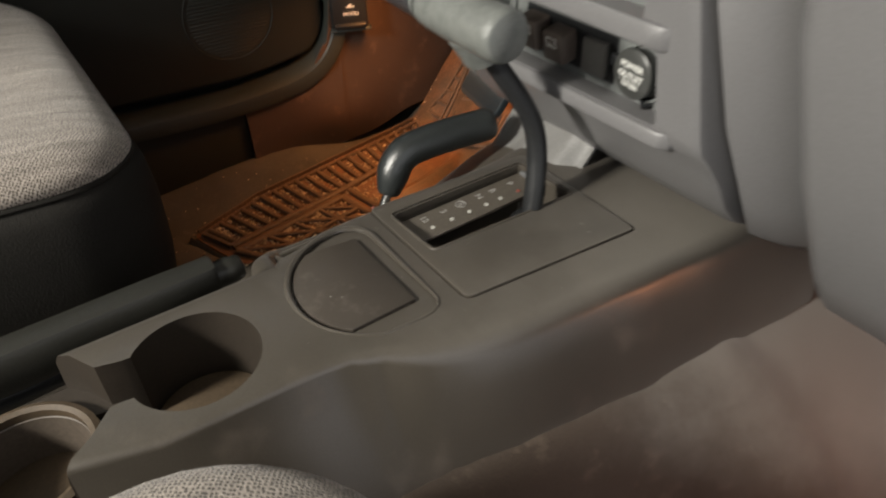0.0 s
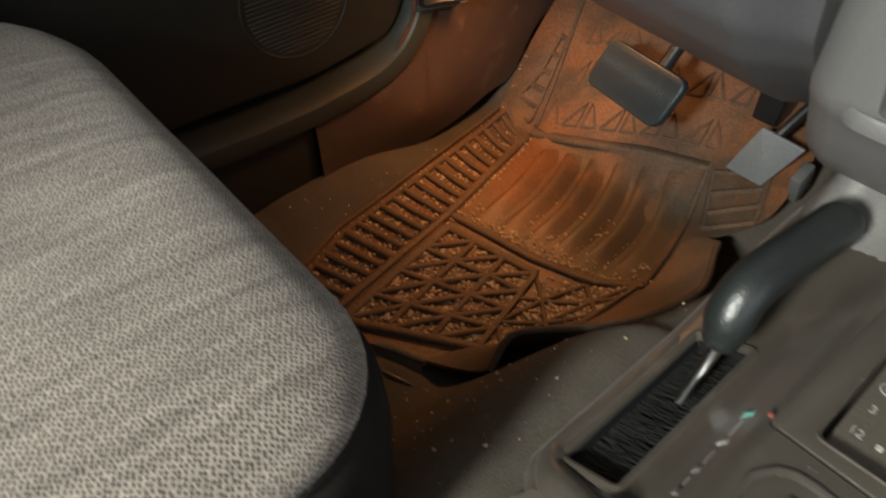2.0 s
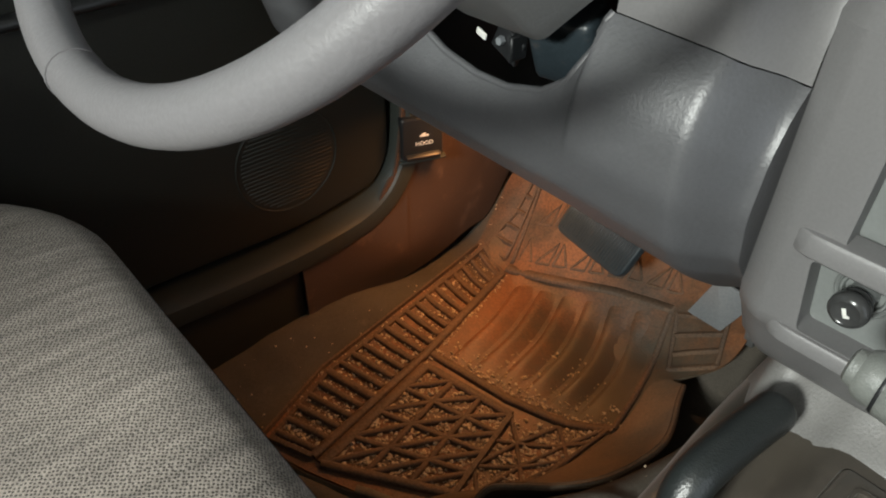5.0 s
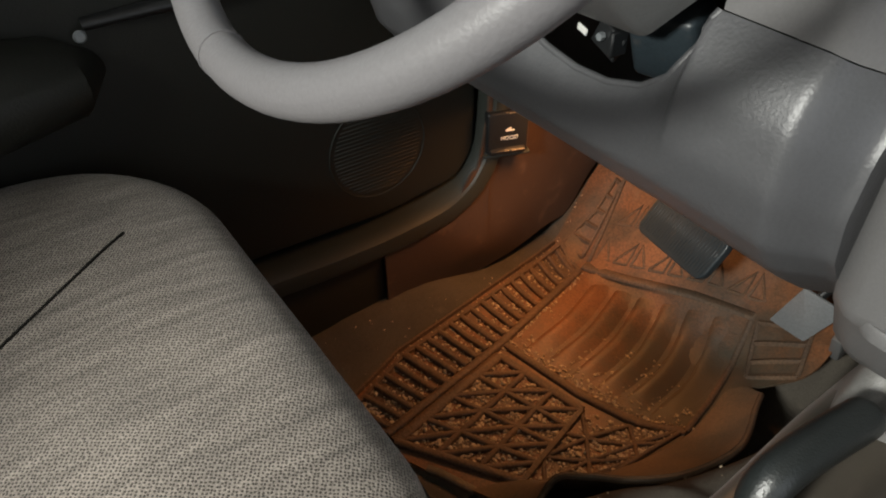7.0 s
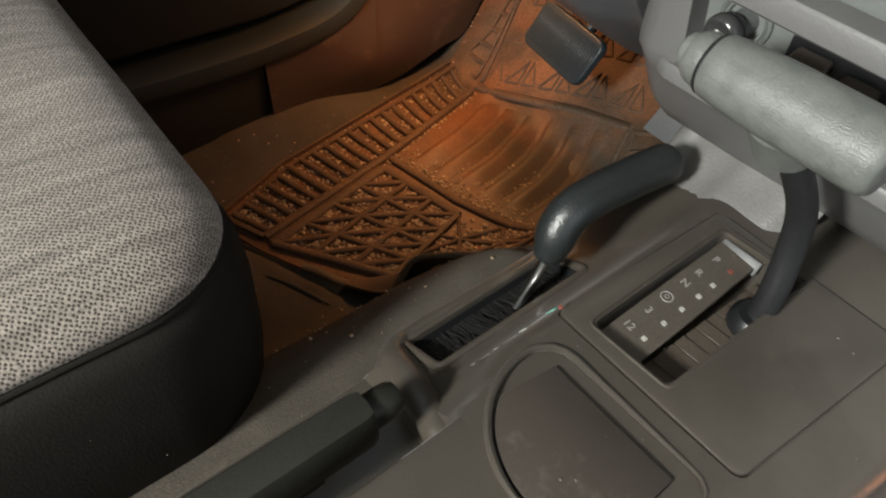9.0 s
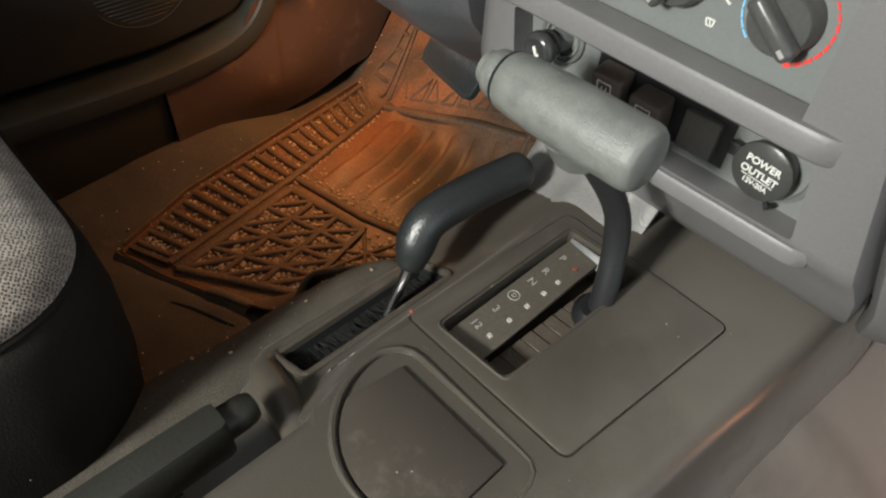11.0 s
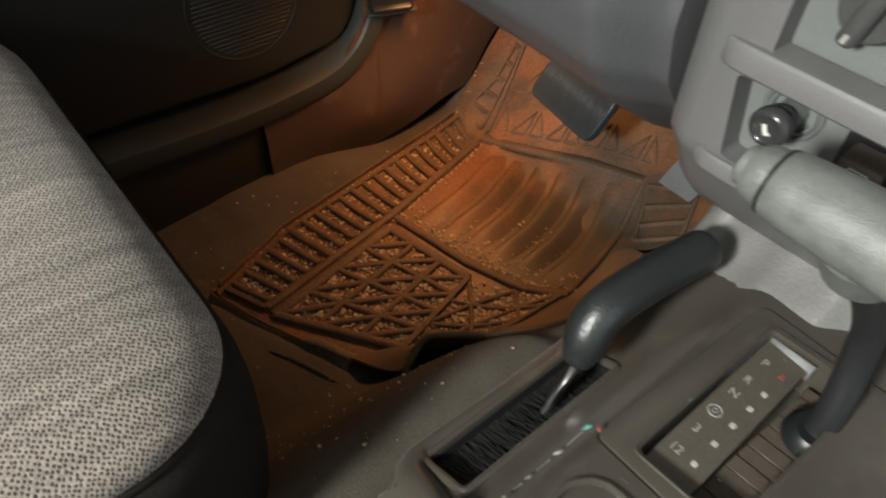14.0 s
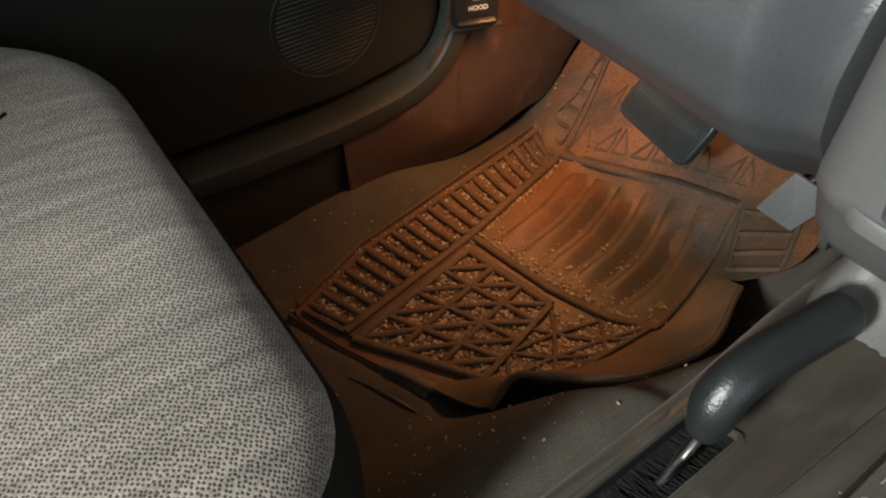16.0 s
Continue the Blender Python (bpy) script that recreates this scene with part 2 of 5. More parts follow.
M_CUP_RECESS = material("cup_recess", (0.026, 0.019, 0.013), 0.6, grain=0.2, blotch=0.4, blotch_size=30)
M_CHROME = material("bright_metal", (0.55, 0.55, 0.55), 0.25, metal=1.0, grain=0.1)
M_STEEL = material("pedal_metal", (0.25, 0.27, 0.285), 0.45, metal=0.3, grain=0.12, blotch=0.2, blotch_size=60)
M_RUBBER = material("pedal_rubber", (0.026, 0.036, 0.043), 0.36, grain=0.2, blotch=0.3, blotch_size=50, bump=0.4, dust=(0.055, 0.052, 0.050), dust_amount=0.3, dust_size=60)
M_BRUSH = material("brush", (0.009, 0.009, 0.009), 0.7, grain=0.6, grain_size=1500, bump=1.0)
M_SLIDE = material("slot_slide", (0.088, 0.070, 0.055), 0.55, grain=0.2, blotch=0.4, blotch_size=40)
M_SWITCH = material("switch_plastic", (0.095, 0.075, 0.062), 0.45, grain=0.1, blotch=0.2, blotch_size=60)
M_LINT = material("lint", (0.30, 0.29, 0.26), 0.9, grain=0.2)
M_WHITE = material("white_print", (0.72, 0.72, 0.68), 0.6)
M_CAP = material("cap_plastic", (0.052, 0.053, 0.050), 0.34, grain=0.1, blotch=0.2, blotch_size=60, bump=0.2)
M_MARK = material("mark_print", (0.46, 0.45, 0.41), 0.6, grain=0.15)
M_FADED = material("worn_print", (0.23, 0.215, 0.195), 0.6, grain=0.3)
M_PRINT = material("faded_print", (0.33, 0.32, 0.30), 0.6)
M_GRIP = material("brake_grip", (0.0165, 0.0160, 0.0125), 0.46, grain=0.15, blotch=0.3, blotch_size=30, bump=0.3)
M_STRIP = material("gear_strip", (0.098, 0.084, 0.068), 0.5, grain=0.15, blotch=0.3, blotch_size=40)
M_DIAL = material("dial_plastic", (0.070, 0.071, 0.069), 0.30, grain=0.1, bump=0.15)
M_RED = material("red_print", (0.75, 0.05, 0.04), 0.6)
M_DULLRED = material("dull_red_print", (0.26, 0.07, 0.05), 0.6)
M_PLUG = material("plug_plastic", (0.135, 0.132, 0.122), 0.5, grain=0.08)
M_BLUE = material("blue_print", (0.20, 0.50, 0.78), 0.6)
M_TEAL = material("green_print", (0.18, 0.50, 0.42), 0.6)
M_CUP = material("cup_liner", (0.072, 0.050, 0.030), 0.6, grain=0.2, blotch=0.5, blotch_size=30)
M_ROOF = material("headliner", (0.66, 0.64, 0.60), 0.95, grain=0.1, bump=0.3)
M_GLASS = material("dark_glass", (0.6, 0.65, 0.66), 0.02)
M_GLASS.node_tree.nodes["Principled BSDF"].inputs["Transmission Weight"].default_value = 1.0


# ---- mesh helpers ----
def link_mesh(name, bm, mats, smooth=True, angle=40):
    me = bpy.data.meshes.new(name)
    bmesh.ops.recalc_face_normals(bm, faces=bm.faces)
    for f in bm.faces:
        f.smooth = smooth
    for e in bm.edges:
        if len(e.link_faces) == 2 and e.calc_face_angle(0) > radians(angle):
            e.smooth = False
    bm.to_mesh(me)
    bm.free()
    for m in mats if isinstance(mats, (list, tuple)) else [mats]:
        me.materials.append(m)
    return new(name, me)


def part(name, bm, mats, parent=None, label="", smooth=True, angle=40):
    ob = link_mesh(name, bm, mats, smooth, angle)
    if parent:
        ob.parent = parent
        ob.matrix_parent_inverse = parent.matrix_world.inverted()
    return tagged(ob, label)


def thing(name, at, label, category, group="", kind=""):
    ob = new(name)
    ob.empty_display_size = 0.02
    ob.matrix_world = Matrix.Translation(at)
    bpy.context.view_layer.update()
    return tagged(ob, label, category, group, kind)


def bevelled(bm, width, segments=2, angle=30):
    if width > 0:
        es = [e for e in bm.edges if len(e.link_faces) == 2 and e.calc_face_angle(0) > radians(angle)]
        bmesh.ops.bevel(bm, geom=es, offset=width, segments=segments, affect="EDGES", profile=0.5)
    return bm


def box(sx, sy, sz, m=None, bevel=0.0, segments=2):
    bm = bmesh.new()
    bmesh.ops.create_cube(bm, size=1, matrix=Matrix.Diagonal((sx, sy, sz, 1)))
    bevelled(bm, bevel, segments)
    if m is not None:
        bm.transform(m)
    return bm


def prism(points, z0, z1, bevel=0.0, segments=2, m=None):
    """A flat outline (x, y) raised from z0 to z1."""
    bm = bmesh.new()
    vs = [bm.verts.new((x, y, z0)) for x, y in points]
    f = bm.faces.new(vs)
    r = bmesh.ops.extrude_face_region(bm, geom=[f])
    bmesh.ops.translate(bm, verts=[v for v in r["geom"] if isinstance(v, bmesh.types.BMVert)], vec=(0, 0, z1 - z0))
    bmesh.ops.recalc_face_normals(bm, faces=bm.faces)
    bevelled(bm, bevel, segments)
    if m is not None:
        bm.transform(m)
    return bm


def rounded(x0, y0, x1, y1, r, n=5):
    pts = []
    for cx, cy, a in ((x1 - r, y1 - r, 0), (x0 + r, y1 - r, 90), (x0 + r, y0 + r, 180), (x1 - r, y0 + r, 270)):
        pts += [(cx + r * math.cos(radians(a + 90 * k / n)), cy + r * math.sin(radians(a + 90 * k / n))) for k in range(n + 1)]
    return pts


def soften(points, r, n=4):
    """Rounds the corners of an outline."""
    out = []
    for i, p in enumerate(points):
        p, a, b = Vector(p), Vector(points[i - 1]), Vector(points[(i + 1) % len(points)])
        d = min(r, (a - p).length * 0.45, (b - p).length * 0.45)
        s, e = p + (a - p).normalized() * d, p + (b - p).normalized() * d
        for k in range(n + 1):
            t = k / n
            out.append(tuple((1 - t) ** 2 * s + 2 * t * (1 - t) * p + t * t * e))
    return out


def lathe(profile, m=None, n=32, caps=True):
    """Turns (radius, height) round z."""
    bm = bmesh.new()
    rings = []
    for r, z in profile:
        if r < 1e-6:
            rings.append([bm.verts.new((0, 0, z))])
        else:
            rings.append([bm.verts.new((r * math.cos(2 * math.pi * k / n), r * math.sin(2 * math.pi * k / n), z)) for k in range(n)])
    for a, b in zip(rings, rings[1:]):
        for k in range(n):
            q = [a[k % len(a)], a[(k + 1) % len(a)], b[(k + 1) % len(b)], b[k % len(b)]]
            q = list(dict.fromkeys(q))
            if len(q) > 2:
                bm.faces.new(q)
    for ring in (rings[0], rings[-1]):
        if len(ring) > 2 and caps:
            bm.faces.new(ring)
    if m is not None:
        bm.transform(m)
    return bm


def smooth_path(points, steps=8):
    """Catmull-Rom through the points."""
    ps = [Vector(p) for p in points]
    ps = [ps[0] * 2 - ps[1]] + ps + [ps[-1] * 2 - ps[-2]]
    out = []
    for a, b, c, d in zip(ps, ps[1:], ps[2:], ps[3:]):
        for k in range(steps):
            t = k / steps
            out.append(0.5 * (2 * b + (c - a) * t + (2 * a - 5 * b + 4 * c - d) * t * t + (3 * b - a - 3 * c + d) * t ** 3))
    return out + [ps[-2]]


def sweep(points, radii, n=16, flat=1.0, up=(0, 0, 1), closed=False, caps=True):
    """A tube along points; radii one number or one for each; flat: height by width."""
    bm = bmesh.new()
    ps = [Vector(p) for p in points]
    rs = radii if isinstance(radii, (list, tuple)) else [radii] * len(ps)
    rings = []
    for i, p in enumerate(ps):
        if closed:
            d = ps[(i + 1) % len(ps)] - ps[i - 1]
        else:
            d = ps[min(i + 1, len(ps) - 1)] - ps[max(i - 1, 0)]
        d.normalize()
        s = d.cross(Vector(up)).normalized()
        u = s.cross(d)
        rings.append([bm.verts.new(p + rs[i] * (math.cos(2 * math.pi * k / n) * s + flat * math.sin(2 * math.pi * k / n) * u)) for k in range(n)])
    pairs = list(zip(rings, rings[1:])) + ([(rings[-1], rings[0])] if closed else [])
    for a, b in pairs:
        for k in range(n):
            bm.faces.new((a[k], a[(k + 1) % n], b[(k + 1) % n], b[k]))
    if caps and not closed:
        bm.faces.new(rings[0])
        bm.faces.new(rings[-1])
    return bm


def loft(sections, closed=True, caps=True):
    """Skins equal-length sections of points."""
    bm = bmesh.new()
    rows = [[bm.verts.new(p) for p in s] for s in sections]
    n = len(rows[0])
    for a, b in zip(rows, rows[1:]):
        for k in range(n if closed else n - 1):
            bm.faces.new((a[k], a[(k + 1) % n], b[(k + 1) % n], b[k]))
    if caps and closed:
        bm.faces.new(rows[0])
        bm.faces.new(rows[-1])
    return bm


def sheet(f, us, vs, thick=0.0, keep=None, uv=None):
    """A surface f(u, v) over the grid; thick: depth given behind it, along the normal."""
    bm = bmesh.new()
    g = [[bm.verts.new(f(u, v)) for v in vs] for u in us]
    layer = bm.loops.layers.uv.new("UVMap") if uv else None
    for i in range(len(us) - 1):
        for j in range(len(vs) - 1):
            if keep is None or keep((us[i] + us[i + 1]) / 2, (vs[j] + vs[j + 1]) / 2):
                fc = bm.faces.new((g[i][j], g[i + 1][j], g[i + 1][j + 1], g[i][j + 1]))
                if uv:
                    for lp, (a, b) in zip(fc.loops, ((i, j), (i + 1, j), (i + 1, j + 1), (i, j + 1))):
                        lp[layer].uv = uv(g[a][b].co)
    bmesh.ops.delete(bm, geom=[v for v in bm.verts if not v.link_faces], context="VERTS")
    if thick:
        bm.normal_update()
        r = bmesh.ops.extrude_face_region(bm, geom=bm.faces[:], use_keep_orig=True)
        new_v = [v for v in r["geom"] if isinstance(v, bmesh.types.BMVert)]
        for v in new_v:
            v.co -= v.normal * thick
    return bm


def span(a, b, n):
    return [a + (b - a) * k / n for k in range(n + 1)]


def interp(x, table):
    if x <= table[0][0]:
        return table[0][1]
    for (a, b), (c, d) in zip(table, table[1:]):
        if x <= c:
            t = (x - a) / (c - a)
            t = t * t * (3 - 2 * t)
            return b + (d - b) * t
    return table[-1][1]


def lin(x, table):
    if x <= table[0][0]:
        return table[0][1]
    for (a, b), (c, d) in zip(table, table[1:]):
        if x <= c:
            return b + (d - b) * (x - a) / (c - a)
    return table[-1][1]


def carve(ob, cutters):
    """Cuts closed meshes out of ob's mesh for good."""
    tools = []
    for bm in cutters:
        me = bpy.data.meshes.new("cutter")
        bmesh.ops.recalc_face_normals(bm, faces=bm.faces)
        bm.to_mesh(me)
        bm.free()
        tool = new("cutter", me)
        tools.append(tool)
        md = ob.modifiers.new("cut", "BOOLEAN")
        md.operation, md.solver, md.object = "DIFFERENCE", "EXACT", tool
    bpy.context.view_layer.update()
    dg = bpy.context.evaluated_depsgraph_get()
    me = bpy.data.meshes.new_from_object(ob.evaluated_get(dg))
    ob.modifiers.clear()
    ob.data = me
    for tool in tools:
        bpy.data.objects.remove(tool)
    bm = bmesh.new()
    bm.from_mesh(me)
    for f in bm.faces:
        f.smooth = True
    for e in bm.edges:
        e.smooth = not (len(e.link_faces) == 2 and e.calc_face_angle(0) > radians(35))
    bm.to_mesh(me)
    bm.free()
    return ob


def text(body, size, m, material_used, parent, name="lettering", label="", bold=0.0):
    cu = bpy.data.curves.new(name, "FONT")
    cu.body, cu.size, cu.align_x, cu.align_y, cu.extrude, cu.offset = body, size, "CENTER", "CENTER", 0.0002, bold
    tmp = new("tmp", cu)
    bpy.context.view_layer.update()
    me = bpy.data.meshes.new_from_object(tmp.evaluated_get(bpy.context.evaluated_depsgraph_get()))
    bpy.data.objects.remove(tmp)
    me.name = name
    me.materials.clear()
    me.materials.append(material_used)
    me.transform(m)
    ob = new(name, me)
    ob.parent = parent
    ob.matrix_parent_inverse = parent.matrix_world.inverted()
    return tagged(ob, label)


def merge(*bms):
    out = bmesh.new()
    for b in bms:
        me = bpy.data.meshes.new("m")
        b.to_mesh(me)
        b.free()
        out.from_mesh(me)
        bpy.data.meshes.remove(me)
    return out


# ---- the car's shell ----
def tunnel(x, y):
    """Height of the hump between the two floors."""
    right = interp(x, [(0.058, 0.195), (interp(y, [(0.06, 0.17), (0.25, 0.27)]), 0.0)]) if x > -0.08 else 0.195
    foot = lin(y, [(-0.30, -0.405), (0.0, -0.400), (0.03, -0.395), (0.06, -0.382), (0.09, -0.352), (0.12, -0.322), (0.20, -0.272), (0.35, -0.265)])
    head = interp(y, [(-0.30, -0.235), (0.0, -0.228), (0.20, -0.205)])
    left = interp(x, [(foot, 0.0), (head, 0.19)]) if x < -0.08 else 0.195
    return min(right, left)


def floor_z(x, y):
    z = -0.006 + tunnel(x, y)
    z += 0.92 * max(0.0, y - 0.40)
    behind = 0.37 * (x + 0.412) - 0.93 * (y - 0.02)
    z += lin(behind, [(0.002, 0.0), (0.016, 0.0085)]) * lin(x, [(-0.62, 0.0), (-0.56, 1.0)])
    z += 0.0015 * noise.noise((x * 40, y * 40, 0.3)) + 0.004 * noise.noise((x * 9, y * 9, 1.3))
    if x < -0.60:
        z += interp(x, [(-0.69, 0.05), (-0.62, 0.0)]) * interp(y, [(-0.1, 0.3), (0.15, 0.6), (0.3, 0.0)])
    return z


tagged(part("floor", sheet(lambda x, y: (x, y, floor_z(x, y)), span(-0.78, -0.04, 124), span(-1.95, -0.21, 60) + span(-0.20, 0.42, 104) + span(0.43, 0.72, 24), 0.02), M_CARPET),
       "dirty dark brown carpeted floor with a tunnel hump", "floor", kind="structure")
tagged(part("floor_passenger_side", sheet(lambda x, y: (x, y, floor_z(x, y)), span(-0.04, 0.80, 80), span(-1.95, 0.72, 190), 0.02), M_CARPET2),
       "dusty grey-brown carpeted passenger floor and tunnel side", "floor", kind="structure")
tagged(part("ceiling", box(1.6, 3.0, 0.03, pose(-0.04, -0.6, 1.13)), M_ROOF), "pale cloth roof lining", "ceiling", kind="structure")
tagged(part("wall_rear", box(1.6, 0.03, 1.3, pose(-0.04, -1.98, 0.5)), M_ROOF), "cloth covered rear of the cabin", "wall", kind="structure")
tagged(part("wall_passenger_side", box(0.03, 1.3, 1.2, pose(0.76, -1.45, 0.5)), M_DOOR), "dark rear side wall behind the open passenger door", "wall", kind="structure")
tagged(part("sill_passenger_side", box(0.06, 1.5, 0.12, pose(0.76, -0.05, 0.02), 0.012), M_TRIM), "grey sill of the open passenger door", "trim", kind="structure")
tagged(part("wall_driver_side", box(0.03, 3.0, 0.84, pose(-0.775, -0.6, 0.27)), M_DOOR), "dark outer side of the driver's door", "wall", kind="structure")
tagged(part("wall_windscreen", box(1.6, 0.03, 0.75, pose(-0.04, 0.62, 0.85, -35)), M_GLASS), "dark windscreen at night", "window", kind="structure")
tagged(part("wall_firewall", box(1.6, 0.03, 0.9, pose(-0.04, 0.72, 0.35)), M_CARPET), "carpeted firewall", "wall", kind="structure")

bpy.data.objects["wall_windscreen"].visible_shadow = False

# driver's door: panel with armrest, speaker grille and window ledge
door = thing("door_1", (-0.74, -0.2, 0.15), "near-black vinyl driver's door panel, closed", "door", kind="structure")


def door_outline():
    return soften([(-1.2, 0.165), (-0.30, 0.165), (0.12, 0.150), (0.230, 0.164), (0.258, 0.20), (0.260, 0.70), (-1.2, 0.70)], 0.03, 5)


SIDE = Matrix(((0, 0, 1, 0), (1, 0, 0, 0), (0, 1, 0, 0), (0, 0, 0, 1)))
part("door_panel", prism(door_outline(), -0.755, -0.722, 0.006, 3, SIDE), M_DOOR, door)
part("window_glass", box(0.008, 3.0, 0.44, pose(-0.770, -0.6, 0.91)), M_GLASS, door).visible_shadow = False
grille_c = Vector((-0.7215, 0.112, 0.247))
ring = [(-0.722, grille_c.y + 0.066 * math.cos(a), grille_c.z + 0.064 * math.sin(a)) for a in span(0, 2 * math.pi, 40)[:-1]]
part("speaker_ring", sweep(ring, 0.0014, 8, up=(1, 0, 0), closed=True), M_DOOR, door)
for k in range(23):
    z = -0.055 + 0.005 * k
    half = math.sqrt(max(0, 0.06 ** 2 - z * z))
    part("grille_slat", box(0.0014, 2 * half, 0.0030, pose(-0.7221, grille_c.y, grille_c.z + z), 0.0008, 1), M_DOOR, door)
part("armrest", sweep([(-0.70, -0.95, 0.43), (-0.695, -0.60, 0.425), (-0.70, -0.25, 0.42), (-0.712, -0.19, 0.42), (-0.73, -0.165, 0.42)],
                      [0.055, 0.055, 0.055, 0.045, 0.02], 20, 0.75), M_DOOR, door)
part("door_pull", sweep([(-0.722, -0.16, 0.455), (-0.712, -0.05, 0.463), (-0.712, 0.08, 0.470), (-0.722, 0.20, 0.475)], [0.008, 0.010, 0.010, 0.008], 14, 0.7), M_BLACK, door)
part("pull_screw", lathe([(0.0, 0.003), (0.004, 0.0025), (0.0055, 0.0)], pose(-0.714, -0.165, 0.448, 0, 90, 0), 16), M_STEEL, door, "small bright screw")

# sill trim along the door opening, curving up the front pillar
sill_pts = []
for y, z in ((-1.2, 0.150), (-0.3, 0.148), (0.03, 0.134), (0.14, 0.136), (0.21, 0.148), (0.249, 0.182), (0.266, 0.24), (0.268, 0.31), (0.268, 0.42)):
    sill_pts.append((y, z))


def sill_section(y, z, dy, dz):
    # across: from the door edge out over the trim and down to the carpet
    n = Vector((dz, -dy)).normalized()
    row = []
    for off, x in ((-0.002, -0.75), (0.000, -0.722), (0.003, -0.708), (0.008, -0.701), (0.024, -0.697), (0.029, -0.699), (0.032, -0.7055), (0.033, -0.75)):
        row.append((x, y + n.x * off, z + n.y * off))
    return row


sp = smooth_path([(y, z, 0) for y, z in sill_pts], 5)
secs = []
for i, p in enumerate(sp):
    d = sp[min(i + 1, len(sp) - 1)] - sp[max(i - 1, 0)]
    secs.append(sill_section(p.x, p.y, d.x, d.y))
tagged(part("sill_trim", loft(secs, True, True), M_TRIM), "dusty grey plastic sill trim beside the door", "trim", kind="structure")
tagged(part("screw", lathe([(0.0, 0.003), (0.004, 0.0025), (0.0055, 0.0)], pose(-0.700, 0.152, 0.112, 0, 90, 0), 14), M_TRIM), "small screw in the sill trim", "screw")
# kick panel in front of the door with the bonnet release
KICK_LOW = [(0.10, -0.010), (0.30, 0.004), (0.42, 0.028), (0.50, 0.11), (0.58, 0.22), (0.62, 0.40)]
KICK_HIGH = [(0.10, 0.124), (0.14, 0.126), (0.21, 0.138), (0.25, 0.178), (0.266, 0.24), (0.270, 0.45)]


def kick_face(y, t):
    low, high = interp(y, KICK_LOW), interp(y, KICK_HIGH)
    z = low + (high - low) * t
    swell = 0.013 * math.exp(-((y - 0.25) / 0.08) ** 2 - ((z - 0.055) / 0.045) ** 2)
    return (-0.7045 + swell + 0.0012 * noise.noise((y * 20, z * 20, 0.5)), y, z)


tagged(part("sill_side", box(0.05, 1.44, 0.14, pose(-0.7345, -0.62, 0.048), 0.004), M_DOOR), "near-black side of the sill", "trim", kind="structure")
kick = part("kick_panel", sheet(kick_face, span(0.10, 0.30, 36) + span(0.31, 0.62, 24), span(0, 1, 22), 0.004), M_KICK, angle=70)
tagged(kick, "dirty brown kick panel at the side of the footwell", "panel", kind="structure")
release = thing("hood_release", (-0.694, 0.30, 0.20), "black bonnet release lever with white print", "lever")
part("lever_body", box(0.016, 0.058, 0.060, pose(-0.697, 0.291, 0.227, 0, 0, -20), 0.004, 3), M_BLACK, release)
part("lever_lip", box(0.010, 0.050, 0.008, pose(-0.689, 0.288, 0.202, 0, 20, -20), 0.003, 2), M_BLACK, release)
part("surround", box(0.016, 0.066, 0.006, pose(-0.696, 0.291, 0.1945, 0, 0, -20), 0.003, 2), M_TRIM, release)
FACE_X = Matrix(((0, 0, 1, 0), (1, 0, 0, 0), (0, 1, 0, 0), (0, 0, 0, 1)))
text("HOOD", 0.0078, Matrix.Translation((-0.697, 0.291, 0)) @ Matrix.Rotation(radians(-20), 4, "Z") @ Matrix.Translation((0.0083, 0.002, 0.2200)) @ FACE_X, M_WHITE, release, bold=0.0001)
car_m = Matrix.Translation((-0.697, 0.291, 0)) @ Matrix.Rotation(radians(-20), 4, "Z") @ Matrix.Translation((0.0083, 0.002, 0.2310))
part("car_symbol", merge(box(0.0006, 0.012, 0.0022, car_m @ pose(0, 0, 0)), box(0.0006, 0.006, 0.0025, car_m @ pose(0, -0.001, 0.0022, 20))), M_WHITE, release)

# ---- rubber floor mat ----
def ease(d, r=0.018):
    """max(0, d) with a soft bend."""
    return 0.0 if d < -r else d if d > r else (d + r) ** 2 / (4 * r)


def mat_z(x, y):
    z = 0.004
    z += 0.95 * ease(y - 0.385)
    z += 0.55 * ease(x + 0.365) * interp(y, [(0.0, 1.0), (0.38, 1.0), (0.5, 0.4)])
    z += interp(x, [(-0.68, 0.012), (-0.62, 0.0)])
    return z


WALL_IN = [(-0.412, 0.020), (-0.393, 0.064), (-0.372, 0.092), (-0.345, 0.125), (-0.328, 0.158), (-0.315, 0.200), (-0.311, 0.245), (-0.320, 0.300), (-0.328, 0.335), (-0.318, 0.358)]
WALL_TOP = [(-0.333, 0.034, 0.064), (-0.331, 0.056, 0.097), (-0.306, 0.070, 0.118), (-0.274, 0.086, 0.138), (-0.253, 0.115, 0.143), (-0.247, 0.165, 0.126), (-0.250, 0.215, 0.106), (-0.264, 0.262, 0.082), (-0.284, 0.312, 0.058), (-0.298, 0.352, 0.040)]
MAT_EDGE = [(-0.588, -0.050), (-0.628, 0.07), (-0.672, 0.375), (-0.694, 0.47), (-0.70, 0.58), (-0.34, 0.58), (-0.275, 0.47), (-0.272, 0.400), (-0.300, 0.375)] + WALL_IN[::-1] + [(-0.45, 0.002), (-0.52, -0.030)]
MAT_EDGE_SOFT = soften(MAT_EDGE, 0.018, 4)


